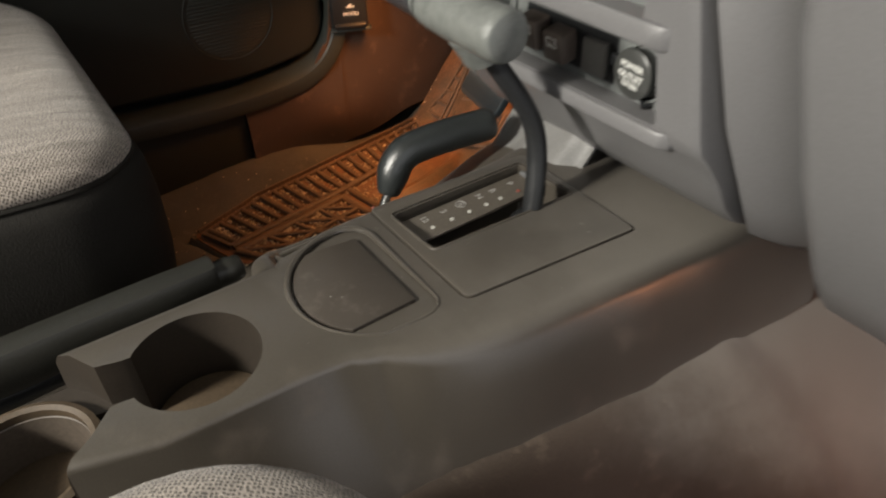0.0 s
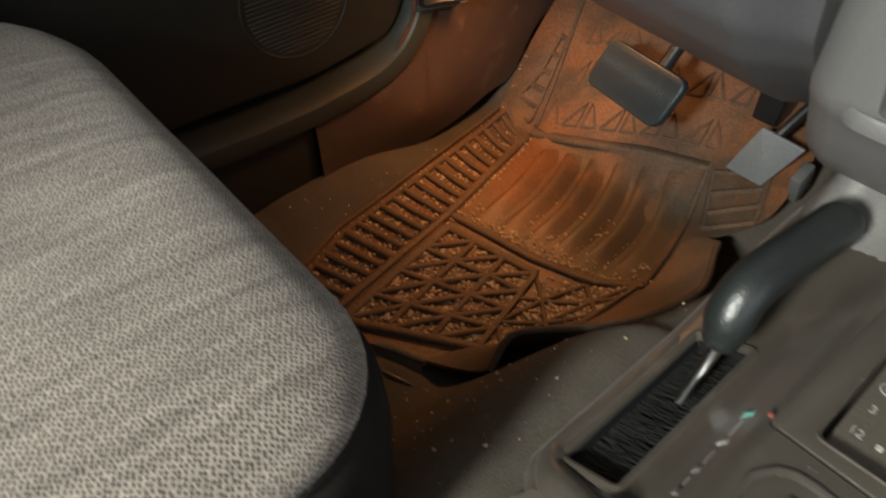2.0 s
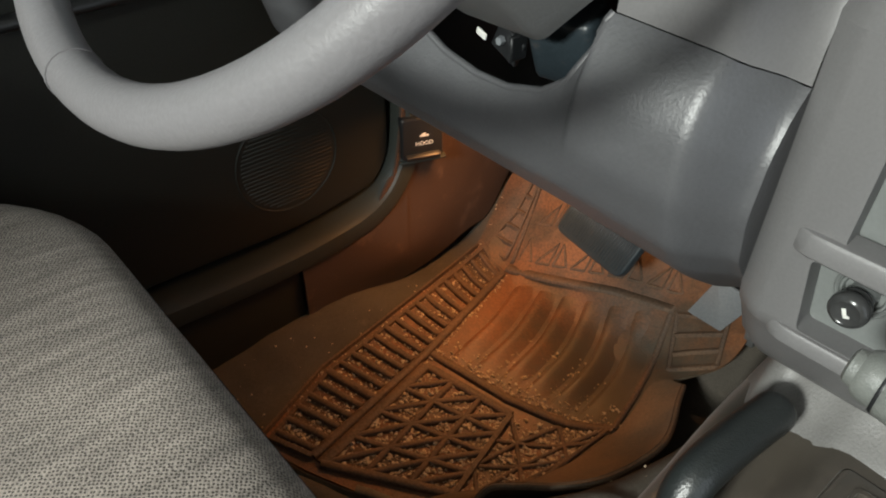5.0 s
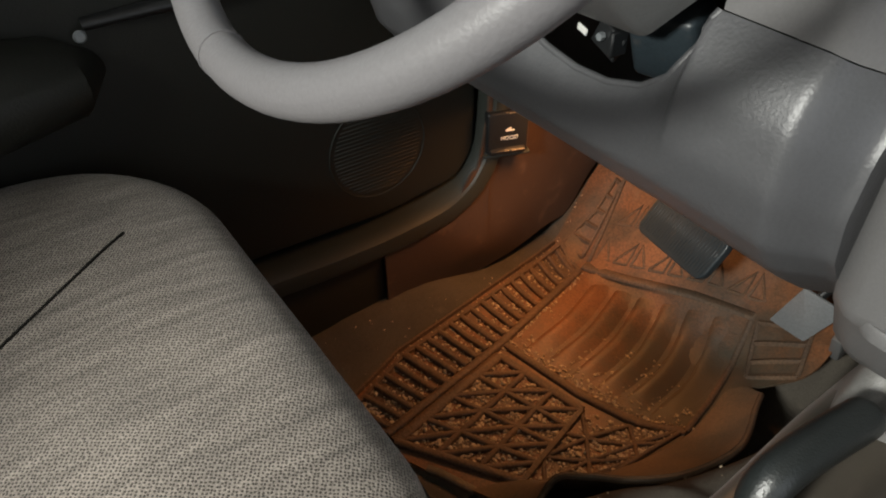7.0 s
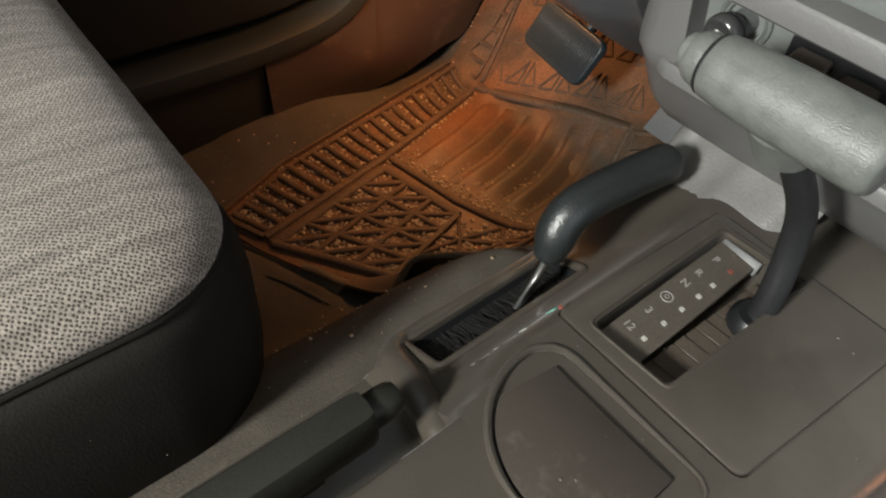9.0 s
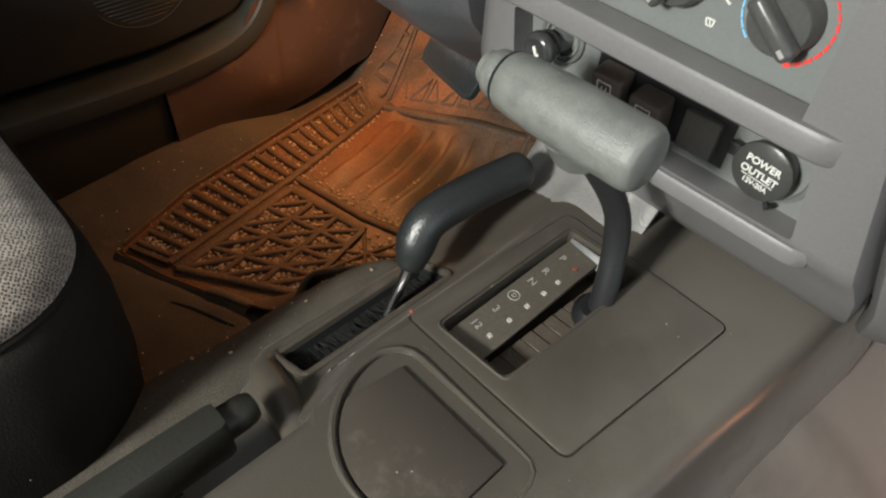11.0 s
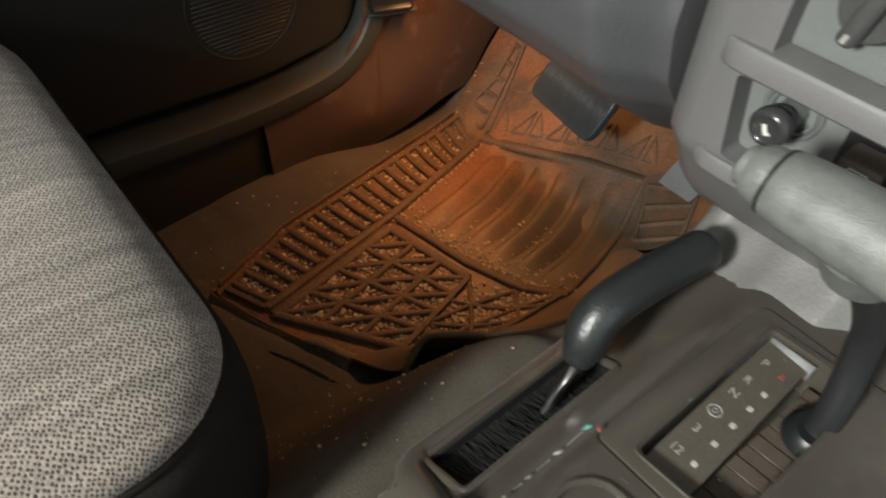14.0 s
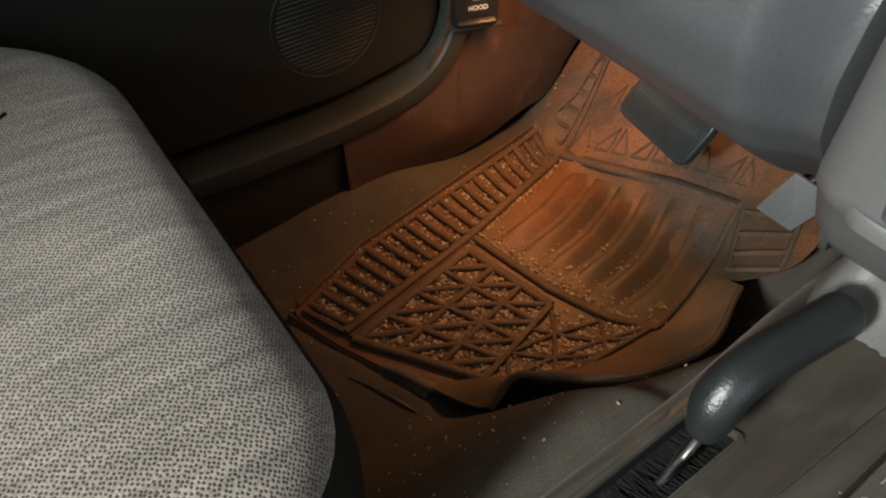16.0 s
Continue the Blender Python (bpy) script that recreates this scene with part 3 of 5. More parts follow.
def mat_base():
    """The mat's sheet, 4 mm thick, as rings drawn in from its outline."""
    bm = bmesh.new()
    n, cx, cy, m = 26, -0.48, 0.26, len(MAT_EDGE_SOFT)
    layers = []
    for down in (0.0, 0.004):
        rings = []
        for k in range(1, n + 1):
            pts = [(cx + (x - cx) * k / n, cy + (y - cy) * k / n) for x, y in MAT_EDGE_SOFT]
            rings.append([bm.verts.new((x, y, mat_z(x, y) - down)) for x, y in pts])
        hub = bm.verts.new((cx, cy, mat_z(cx, cy) - down))
        for k in range(m):
            bm.faces.new((hub, rings[0][k], rings[0][(k + 1) % m]))
        for a, b in zip(rings, rings[1:]):
            for k in range(m):
                bm.faces.new((a[k], b[k], b[(k + 1) % m], a[(k + 1) % m]))
        layers.append(rings[-1])
    a, b = layers
    for k in range(m):
        bm.faces.new((a[k], b[k], b[(k + 1) % m], a[(k + 1) % m]))
    return bm


mat = thing("floor_mat", (-0.48, 0.25, 0.0), "mud-stained brown rubber floor mat with raised ribs, curled at one corner", "floor mat")
part("mat_base", mat_base(), M_MAT, mat)


def bar(points, width, height, m=M_RIB, name="rib", sink=0.001, steps=5):
    """A raised rubber rib that follows the mat."""
    pts = []
    for (ax, ay), (bx, by) in zip(points, points[1:]):
        pts += [(ax + (bx - ax) * k / steps, ay + (by - ay) * k / steps) for k in range(steps)]
    pts.append(points[-1])
    secs = []
    for i, (x, y) in enumerate(pts):
        a, b = pts[max(i - 1, 0)], pts[min(i + 1, len(pts) - 1)]
        d = Vector((b[0] - a[0], b[1] - a[1])).normalized()
        s = Vector((-d.y, d.x)) * width / 2
        z = mat_z(x, y)
        secs.append([(x + s.x * a, y + s.y * a, z + (height * h if h >= 0 else -sink)) for a, h in ((-1, -1), (-0.92, 0.55), (-0.74, 0.92), (0, 1.0), (0.74, 0.92), (0.92, 0.55), (1, -1))])
    return part(name, loft(secs), m, mat, angle=62)


def step(points, width, height):
    """A long terrace of the heel panel: a steep edge on one side that runs out flat on the other."""
    pts = smooth_path([(x, y, 0) for x, y in points], 8)
    secs = []
    for i, p in enumerate(pts):
        d = (pts[min(i + 1, len(pts) - 1)] - pts[max(i - 1, 0)]).normalized()
        s = Vector((-d.y, d.x, 0))
        row = []
        fade = interp(i / (len(pts) - 1), [(0.0, 0.1), (0.12, 1.0), (0.72, 1.0), (1.0, 0.05)])
        for off, h in ((-0.005, -0.001), (-0.0025, height * 0.55), (0.001, height * 0.95), (0.005, height), (0.010, height * 0.85), (width * 0.65, height * 0.3), (width, -0.001)):
            q = p + s * off
            row.append((q.x, q.y, mat_z(q.x, q.y) + (h * fade if h > 0 else h)))
        secs.append(row)
    return part("step_rib", loft(secs), M_MAT, mat)


def lerp2(a, b, t):
    return (a[0] + (b[0] - a[0]) * t, a[1] + (b[1] - a[1]) * t)


LAD_OUT = [(-0.578, -0.036), (-0.618, 0.071), (-0.660, 0.383)]
LAD_IN = [(-0.526, -0.014), (-0.560, 0.180), (-0.608, 0.372)]


def along(line, t):
    lens = [math.dist(a, b) for a, b in zip(line, line[1:])]
    d = t * sum(lens)
    for (a, b), s in zip(zip(line, line[1:]), lens):
        if d <= s:
            return lerp2(a, b, d / s)
        d -= s
    return line[-1]


bar(LAD_OUT, 0.006, 0.005, name="frame_rib")
bar([(x - 0.010, y - 0.004) for x, y in LAD_OUT], 0.004, 0.006, name="frame_rib")
bar(LAD_IN, 0.012, 0.006, name="frame_rib")
for k in range(21):
    if k == 5:
        continue
    t = (k + 0.5) / 21
    bar([along(LAD_OUT, t), lerp2(along(LAD_OUT, t), along(LAD_IN, t), 0.92)], 0.0090, 0.0055, steps=3)
bar([along(LAD_OUT, 0.0), along(LAD_IN, 0.0)], 0.008, 0.006, name="frame_rib")
bar([along(LAD_OUT, 0.262), along(LAD_IN, 0.262)], 0.012, 0.006, name="frame_rib")
bar([along(LAD_OUT, 1.0), along(LAD_IN, 1.0)], 0.008, 0.006, name="frame_rib")

# heel panel with long curved steps
P_TL, P_BL, P_BR, P_TR = (-0.604, 0.376), (-0.555, 0.187), (-0.3186, 0.2474), (-0.3735, 0.440)
TOE_LINE = [(-0.610, 0.384), (-0.524, 0.407), (-0.4518, 0.4262), (-0.3735, 0.440)]
bar([P_BL, (-0.44, 0.207), P_BR], 0.012, 0.005, name="frame_rib")
bar(TOE_LINE, 0.017, 0.0045, name="frame_rib")
bar([P_TR, (-0.356, 0.387), (-0.333, 0.310), P_BR], 0.008, 0.005, name="frame_rib")
for k in range(1, 7):
    t = k / 7 - 0.02
    top, bot = lerp2(P_TL, P_TR, t), lerp2(P_BL, P_BR, t - 0.02)
    midp = lerp2(top, bot, 0.5)
    bulge = 0.006 + 0.008 * t
    step([lerp2(top, bot, 0.04), (midp[0] + bulge, midp[1] + bulge * 0.2), lerp2(top, bot, 0.95)], 0.028, 0.0066 if k < 6 else 0.0050)

# lattice of triangles behind the heel panel
L0, L1 = (-0.512, -0.012), (-0.545, 0.168)
D0, D1 = (-0.388, 0.072), (-0.420, 0.192)
bar([L0, D0], 0.011, 0.0056, name="frame_rib")
bar([L0, L1], 0.016, 0.0052, name="frame_rib")
bar([D0, D1], 0.008, 0.0056, name="frame_rib")
bar([L1, D1], 0.013, 0.0050, name="frame_rib")


def cell(s, t):
    return lerp2(lerp2(L0, L1, s), lerp2(D0, D1, s), t)


ROWS_N, COLS_N = 4, 3
for i in range(ROWS_N):
    for j in range(COLS_N):
        s0, s1, t0, t1 = i / ROWS_N, (i + 1) / ROWS_N, j / COLS_N, (j + 1) / COLS_N
        if i:
            bar([cell(s0, t0), cell(s0, t1)], 0.0078, 0.0048, steps=3)
        if j:
            bar([cell(s0, t0), cell(s1, t0)], 0.0078, 0.0048, steps=3)
        bar([cell(s0, t0), cell(s1, t1)], 0.0078, 0.0048, steps=3)
E0, E1 = (-0.332, 0.148), (-0.322, 0.250)


def cell2(s, t):
    return lerp2(lerp2(D0, D1, s), lerp2(E0, E1, s), t)


for i in range(3):
    for j in range(4):
        a, b = ((i / 3, j / 4), ((i + 1) / 3, (j + 1) / 4)) if (i + j) % 2 else (((i + 1) / 3, j / 4), (i / 3, (j + 1) / 4))
        bar([cell2(*a), cell2(*b)], 0.0056, 0.0036, steps=3)
        if i:
            bar([cell2(i / 3, j / 4), cell2(i / 3, (j + 1) / 4)], 0.0056, 0.0036, steps=3)
bar([D0, E0, E1], 0.006, 0.004, name="frame_rib")

# toe panel: outlined triangles
def toe_point(row, t, s):
    p = along(TOE_LINE, t)
    return (p[0] + 0.004 - 0.006 * row - 0.004 * s, p[1] + 0.013 + 0.044 * row + 0.034 * s)


for row in range(3):
    n_cells = 9
    for k in range(n_cells):
        t0, t1 = (k + 0.10) / n_cells, (k + 0.84) / n_cells
        near, far = (t0, t1) if (k + row) % 2 else (t1, t0)
        bar([toe_point(row, t0, 0.10), toe_point(row, t1, 0.10), toe_point(row, far, 0.85), toe_point(row, t0, 0.10)], 0.0038, 0.0022, steps=2)
# narrow strip of blocks at the outer front, and the double line beside it
F0, F1 = [(-0.660, 0.386), (-0.656, 0.412), (-0.650, 0.438), (-0.654, 0.480)], [(-0.622, 0.392), (-0.626, 0.412), (-0.633, 0.438), (-0.645, 0.480)]
bar(F0, 0.005, 0.005, name="frame_rib", steps=3)
bar(F1, 0.005, 0.005, name="frame_rib", steps=3)
bar([(-0.609, 0.392), (-0.6245, 0.4374), (-0.6416, 0.4823), (-0.662, 0.535)], 0.006, 0.005, name="frame_rib")
for k in range(6):
    bar([along(F0, k / 5), along(F1, k / 5)], 0.006, 0.005, steps=3)
# blocks beside the accelerator
B_LEFT, B_RIGHT = [(-0.330, 0.376), (-0.364, 0.436)], [(-0.284, 0.392), (-0.306, 0.446)]
for k in range(4):
    bar([along(B_LEFT, k / 3), along(B_RIGHT, k / 3)], 0.006, 0.005, steps=3)
bar(B_LEFT, 0.006, 0.005, name="frame_rib")
bar(B_RIGHT, 0.006, 0.005, name="frame_rib")
# rear wall of the dish-shaped mat
part("rear_wall", sheet(lambda t, s: ((lambda p: (p[0] + 0.004 * s, p[1] - 0.012 * s, mat_z(*p) - 0.003 - (mat_z(*p) + 0.010) * s))(along([(-0.588, -0.050), (-0.52, -0.030), (-0.45, 0.002), (-0.412, 0.020)], t))), span(0, 1, 24), span(0, 1, 4), 0.003), M_MATDARK, mat)
# thick rolled rear rim
bar([(-0.462, -0.002), (-0.45, 0.006), (-0.410, 0.024)], 0.011, 0.0035, M_MATDARK, name="rim")
# wall of the mat that climbs the tunnel, lifted from the carpet at its rear corner
wall_low = smooth_path([(x, y, mat_z(x, y) - 0.001) for x, y in WALL_IN], 6)
wall_high = smooth_path(WALL_TOP, 6)


def side_wall(i, t):
    a, b = wall_low[i], wall_high[i]
    k = t * t * (3 - 2 * t) * 0.35 + t * 0.65
    p = a.lerp(b, k)
    p.z = a.z + (b.z - a.z) * (0.55 * t + 0.45 * t * t)
    return p


part("side_wall", sheet(side_wall, range(len(wall_low)), span(0, 1, 10), 0.004), M_MATDARK, mat, "worn smooth side wall of the mat", angle=70)
part("wall_rim", sweep(wall_high, 0.0032, 8), M_MATDARK, mat)


def crumbs(count, place, smin, smax, seed):
    rnd = random.Random(seed)
    bm = bmesh.new()
    for _ in range(count):
        x, y, z = place(rnd)
        r = smin + (smax - smin) * rnd.random() ** 2.5
        g = bmesh.ops.create_icosphere(bm, subdivisions=1, radius=r, matrix=pose(x, y, z + r * 0.4, rnd.uniform(0, 360), rnd.uniform(0, 360), rnd.uniform(0, 360)))
        sc = Vector((rnd.uniform(0.7, 1.4), rnd.uniform(0.7, 1.3), rnd.uniform(0.4, 0.9)))
        for v in g["verts"]:
            d = v.co - Vector((x, y, z + r * 0.4))
            k = rnd.uniform(0.75, 1.2)
            v.co = Vector((x, y, z + r * 0.4)) + Vector((d.x * sc.x, d.y * sc.y, d.z * sc.z)) * k
    return bm


def on_lattice(r):
    p = cell(r.random(), r.random()) if r.random() < 0.7 else cell2(r.random(), r.random())
    return (*p, mat_z(*p) + 0.0005)


def on_ladder(r):
    t = r.random() ** 1.5
    p = lerp2(along(LAD_OUT, t), along(LAD_IN, t), r.random())
    return (*p, mat_z(*p) + 0.0005)


def on_panel(r):
    p = lerp2(lerp2(P_TL, P_TR, r.random()), lerp2(P_BL, P_BR, r.random()), 1 - r.random() ** 2 * 0.5)
    return (*p, mat_z(*p) + 0.0005)


def on_edge(r):
    p = along(LAD_IN, 0.2 + 0.8 * r.random()) if r.random() < 0.5 else lerp2(P_BL, P_BR, r.random())
    p = (p[0] + 0.006 + 0.006 * r.random(), p[1] + 0.004 * r.uniform(-1, 1) + (0.008 if p[1] < 0.27 and p[0] > -0.55 else 0.0))
    return (*p, mat_z(*p) + 0.0008)


def on_margin(r):
    t = r.random()
    p = lerp2(along(LAD_OUT, t), along(MAT_EDGE[:4], t), 0.25 + 0.7 * r.random())
    return (*p, mat_z(*p) + 0.0005)


def on_floor(r):
    p = (r.uniform(-0.69, -0.22), r.uniform(-0.25, 0.36))
    return (*p, floor_z(*p) + 0.001)


tagged(part("dirt_crumbs", merge(crumbs(2900, on_lattice, 0.0006, 0.0029, 1), crumbs(1700, on_ladder, 0.0006, 0.0028, 2), crumbs(650, on_panel, 0.0004, 0.0024, 3), crumbs(420, on_edge, 0.0005, 0.0022, 7), crumbs(160, on_margin, 0.0004, 0.0016, 8)), M_CRUMB, smooth=False),
       "dry dirt and grit lying in the floor mat's ribs", "dirt", kind="stuff")
fold = [(x, y, floor_z(x, y) + 0.0012) for x, y in ((-0.474, -0.040), (-0.448, -0.026), (-0.422, -0.014), (-0.400, -0.005))]
tagged(part("carpet_fold", sweep(fold, [0.0008, 0.0022, 0.0024, 0.0010], 8, 0.6), M_BLACK), "dark slit in the carpet behind the mat", "carpet")
tagged(part("floor_grit", crumbs(520, on_floor, 0.0004, 0.0018, 4), M_CRUMB, smooth=False), "grit scattered on the carpet", "dirt", kind="stuff")

# ---- centre console ----
TOP = 0.285
X_RIGHT = [(-0.34, -0.026), (-0.235, -0.017), (-0.19, -0.004), (-0.126, -0.002), (-0.09, 0.000), (-0.074, 0.008), (-0.045, 0.028), (-0.02, 0.036), (0.0, 0.041), (0.06, 0.047), (0.12, 0.053), (0.19, 0.058), (0.28, 0.064)]


def console_section(y, rear):
    xr = interp(y, X_RIGHT)
    base = max(xr + 0.018, 0.050)
    if rear:
        left = [(-0.212, 0.05), (-0.206, 0.185), (-0.200, 0.195), (-0.185, 0.200), (-0.130, 0.203), (-0.118, 0.207), (-0.1135, 0.218), (-0.110, 0.275), (-0.107, 0.282), (-0.100, TOP)]
    else:
        rise = interp(y, [(0.075, 0.0), (0.19, 1.0)])
        s = lambda z, to: z + (to - z) * rise
        low = interp(y, [(-0.079, 1.0), (-0.035, 0.0)])
        left = [(-0.225, 0.05), (-0.209, s(0.205, 0.225)), (-0.205, s(0.214, 0.238)), (-0.198, s(0.220, 0.250)), (-0.156, s(0.238, 0.278) - 0.005 * low), (-0.148, s(0.243, 0.281) - 0.008 * low), (-0.140, s(0.252, 0.283) - 0.014 * low), (-0.128 + 0.004 * low, s(0.277, 0.285) - 0.026 * low), (-0.124 + 0.008 * low, s(0.282, TOP) - 0.012 * low), (-0.118 + 0.009 * low, TOP)]
    if not rear:
        tuck = interp(y, [(-0.0785, 0.012), (-0.062, 0.0)])
        left = [(x + tuck, z) if i < 4 else (x, z) for i, (x, z) in enumerate(left)]
    c = interp(y, [(-0.10, 0.30), (-0.02, 1.0)])
    right = [(xr - 0.022 * c, TOP), (xr - 0.012 * c, TOP - 0.0015 * c), (xr - 0.004 * c, TOP - 0.006 * c), (xr, TOP - 0.014 * c), (xr + 0.006, TOP - 0.035), (base, 0.19), (base + 0.006, 0.10), (base + 0.006, 0.05)]
    return [(x, y, z) for x, z in left + right]


ys = [(-0.34, 1), (-0.30, 1), (-0.235, 1), (-0.19, 1), (-0.16, 1), (-0.12, 1), (-0.10, 1), (-0.0845, 1), (-0.0785, 0), (-0.0725, 0), (-0.067, 0), (-0.06, 0), (-0.04, 0), (-0.02, 0), (0.0, 0), (0.03, 0), (0.06, 0), (0.09, 0), (0.11, 0), (0.13, 0), (0.15, 0), (0.17, 0), (0.19, 0), (0.22, 0), (0.26, 0), (0.30, 0)]
console = thing("centre_console", (-0.06, 0.0, 0.16), "dusty dark grey plastic centre console with cup holders", "console")
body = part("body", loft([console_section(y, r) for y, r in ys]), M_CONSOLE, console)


def arc(cx, cy, r, a0, a1, n=16):
    return [(cx + r * math.cos(radians(a0 + (a1 - a0) * k / n)), cy + r * math.sin(radians(a0 + (a1 - a0) * k / n))) for k in range(n + 1)]


PLATE = [(0.0, 0.0), (0.0125, 0.140), (-0.116, 0.144), (-0.123, 0.0)]


def grow(points, d):
    cx, cy = sum(p[0] for p in points) / len(points), sum(p[1] for p in points) / len(points)
    return [(x + math.copysign(d, x - cx), y + math.copysign(d, y - cy)) for x, y in points]


LID_C, LID_R = (-0.057, -0.034), 0.0575
tray = [(-0.0025, -0.032), (-0.0032, -0.024), (-0.0062, -0.0178), (-0.012, -0.0144), (-0.018, -0.014), (-0.094, -0.014), (-0.1015, -0.0152), (-0.108, -0.0190), (-0.1120, -0.0250)] + arc(*LID_C, LID_R, 176, 336, 28)
lid_in = [(-0.019, -0.026), (-0.099, -0.026), (-0.1035, -0.060)] + arc(*LID_C, LID_R - 0.003, 212, 315, 20)
cut = [
    prism(soften(grow(PLATE, 0.0012), 0.007), TOP - 0.0035, TOP + 0.02),
    prism(soften([(-0.1045, 0.010), (-0.0535, 0.012), (-0.048, 0.1335), (-0.1040, 0.1315)], 0.004), TOP - 0.030, TOP + 0.02),
    prism(tray, TOP - 0.0022, TOP + 0.02),
    prism([(x, y) for x, y in lid_in], TOP - 0.006, TOP + 0.02),
    prism(arc(-0.0535, -0.157, 0.0385, 0, 360, 40)[:-1], 0.229, TOP + 0.02),
    prism([(-0.079, -0.225), (-0.046, -0.215), (-0.044, -0.17), (-0.076, -0.18)], 0.232, TOP + 0.02),
    prism([(-0.125, -0.36), (0.02, -0.36), (0.02, -0.238), (-0.016, -0.236), (-0.023, -0.231), (-0.031, -0.220), (-0.046, -0.206), (-0.044, -0.190), (-0.076, -0.190), (-0.081, -0.207), (-0.100, -0.217), (-0.112, -0.227), (-0.125, -0.232)], 0.252, TOP + 0.02),
    prism(arc(-0.062, -0.259, 0.0385, 0, 360, 40)[:-1], 0.205, TOP + 0.02),
]
slot_m = Matrix.Translation((-0.1745, 0.008, 0.2285)) @ Matrix.Rotation(radians(-25), 4, "Y")
cut.append(prism(rounded(-0.0185, -0.063, 0.0185, 0.064, 0.004), -0.030, 0.04, m=slot_m))
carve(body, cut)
# Faces inside the cup recesses take a darker brown than the rest of the body.
body.data.materials.append(M_CUP_RECESS)
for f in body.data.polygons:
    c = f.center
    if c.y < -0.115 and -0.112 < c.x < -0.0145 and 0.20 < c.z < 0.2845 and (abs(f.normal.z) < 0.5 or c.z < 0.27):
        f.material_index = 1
# floors of the cup holders
part("cup_floor", prism(arc(-0.0535, -0.157, 0.0374, 0, 360, 40)[:-1], 0.2295, 0.2325, 0.0008), M_CUP, console, "brown stained cup holder floor")
part("cup_floor", prism(arc(-0.062, -0.259, 0.0374, 0, 360, 40)[:-1], 0.2155, 0.2185, 0.0008), M_CUP, console, "brown stained cup holder floor")
part("cup_ring", lathe([(0.0375, 0.0), (0.037, 0.006), (0.040, 0.0075), (0.0435, 0.006), (0.0445, 0.0)], pose(-0.062, -0.259, 0.2525), 40, False), M_CUP, console, "worn brown cup holder rim")
def liner(x, y, z0, z1):
    return part("cup_liner", lathe([(0.0378, z0), (0.0380, z1), (0.0372, z1 + 0.0006), (0.0366, z1), (0.0364, z0)], pose(x, y, 0), 44, False), M_SLIDE, console, "dark brown cup holder liner")


liner(-0.062, -0.259, 0.2185, 0.2520)
# hinged lid in its shallow tray
part("lid", prism([(LID_C[0] + 0.004 + (x - LID_C[0] - 0.004) * 0.985, LID_C[1] + (y - LID_C[1]) * 0.985) for x, y in lid_in], TOP - 0.0058, TOP + 0.0004, 0.0008, 2), M_LID, console, "smudged darker lid")
part("tray_rim", sweep([(x, y, TOP - 0.0002) for x, y in tray], [0.0011 + 0.0012 * min(1.0, max(0.0, (-0.045 - x) / 0.03)) for x, y in tray], 8, closed=True), M_CONSOLE, console)
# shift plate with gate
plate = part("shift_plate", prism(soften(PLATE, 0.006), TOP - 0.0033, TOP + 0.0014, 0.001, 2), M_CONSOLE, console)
carve(plate, [prism(soften([(-0.1045, 0.010), (-0.0535, 0.012), (-0.048, 0.1335), (-0.1040, 0.1315)], 0.004), TOP - 0.04, TOP + 0.02)])
GATE = soften([(-0.1055, 0.0085), (-0.0525, 0.0105), (-0.0465, 0.1350), (-0.1050, 0.1330)], 0.005)
part("gate_rim", loft([[(x, y, TOP + z) for x, y in grow(GATE, -d)] for d, z in ((-0.0015, 0.0012), (-0.0005, 0.0026), (0.0010, 0.0024), (0.0028, -0.0022), (0.0042, -0.0028), (0.0062, -0.0060), (0.0068, -0.0140))], True, False), M_CONSOLE, console)
part("gear_strip", box(0.027, 0.122, 0.003, pose(-0.0880, 0.0705, TOP - 0.0070, 0, 4, 0.5), 0.0006, 1), M_STRIP, console, "dark gear indicator strip")
part("gate_end", box(0.028, 0.003, 0.010, pose(-0.087, 0.1285, TOP - 0.0070, -34, 0, 0), 0.001, 2), M_SHROUD, console, "pale end of the gear gate")
for k in range(12):
    part("slide_blade", box(0.021, 0.0092, 0.0022, pose(-0.0645 + 0.0004 * k, 0.0165 + 0.0098 * k, TOP - 0.0185 - 0.0004 * (k % 2), 4, 0, 2), 0.0005, 1), M_SLIDE, console, "dull brown sliding blade")
letters = [("12", 0.030), ("3", 0.0475), ("N", 0.0815), ("R", 0.0950), ("P", 0.1125)]
strip = Matrix.Translation((-0.0870, 0.0705, TOP - 0.0054)) @ Matrix.Rotation(radians(4), 4, "Y")
for body_text, y in letters:
    text(body_text, 0.0074, strip @ Matrix.Translation((-0.0068, y - 0.0705, 0)), M_PRINT, console)
ring_pts = [strip @ Vector((-0.0068 + 0.0037 * math.cos(a), 0.0640 - 0.0705 + 0.0037 * math.sin(a), 0.0)) for a in span(0, 2 * math.pi, 24)[:-1]]
part("drive_ring", sweep(ring_pts, 0.0004, 6, closed=True), M_PRINT, console)
text("D", 0.0044, strip @ Matrix.Translation((-0.0068, 0.0640 - 0.0705, 0)), M_PRINT, console)
for k, y in enumerate((0.030, 0.0475, 0.0640, 0.0800, 0.0940, 0.1120)):
    part("gear_mark", box(0.0032, 0.0030, 0.0005, strip @ pose(0.0045, y - 0.0705, 0.0002), 0.0005, 1), M_DULLRED if k == 5 else M_MARK, console)
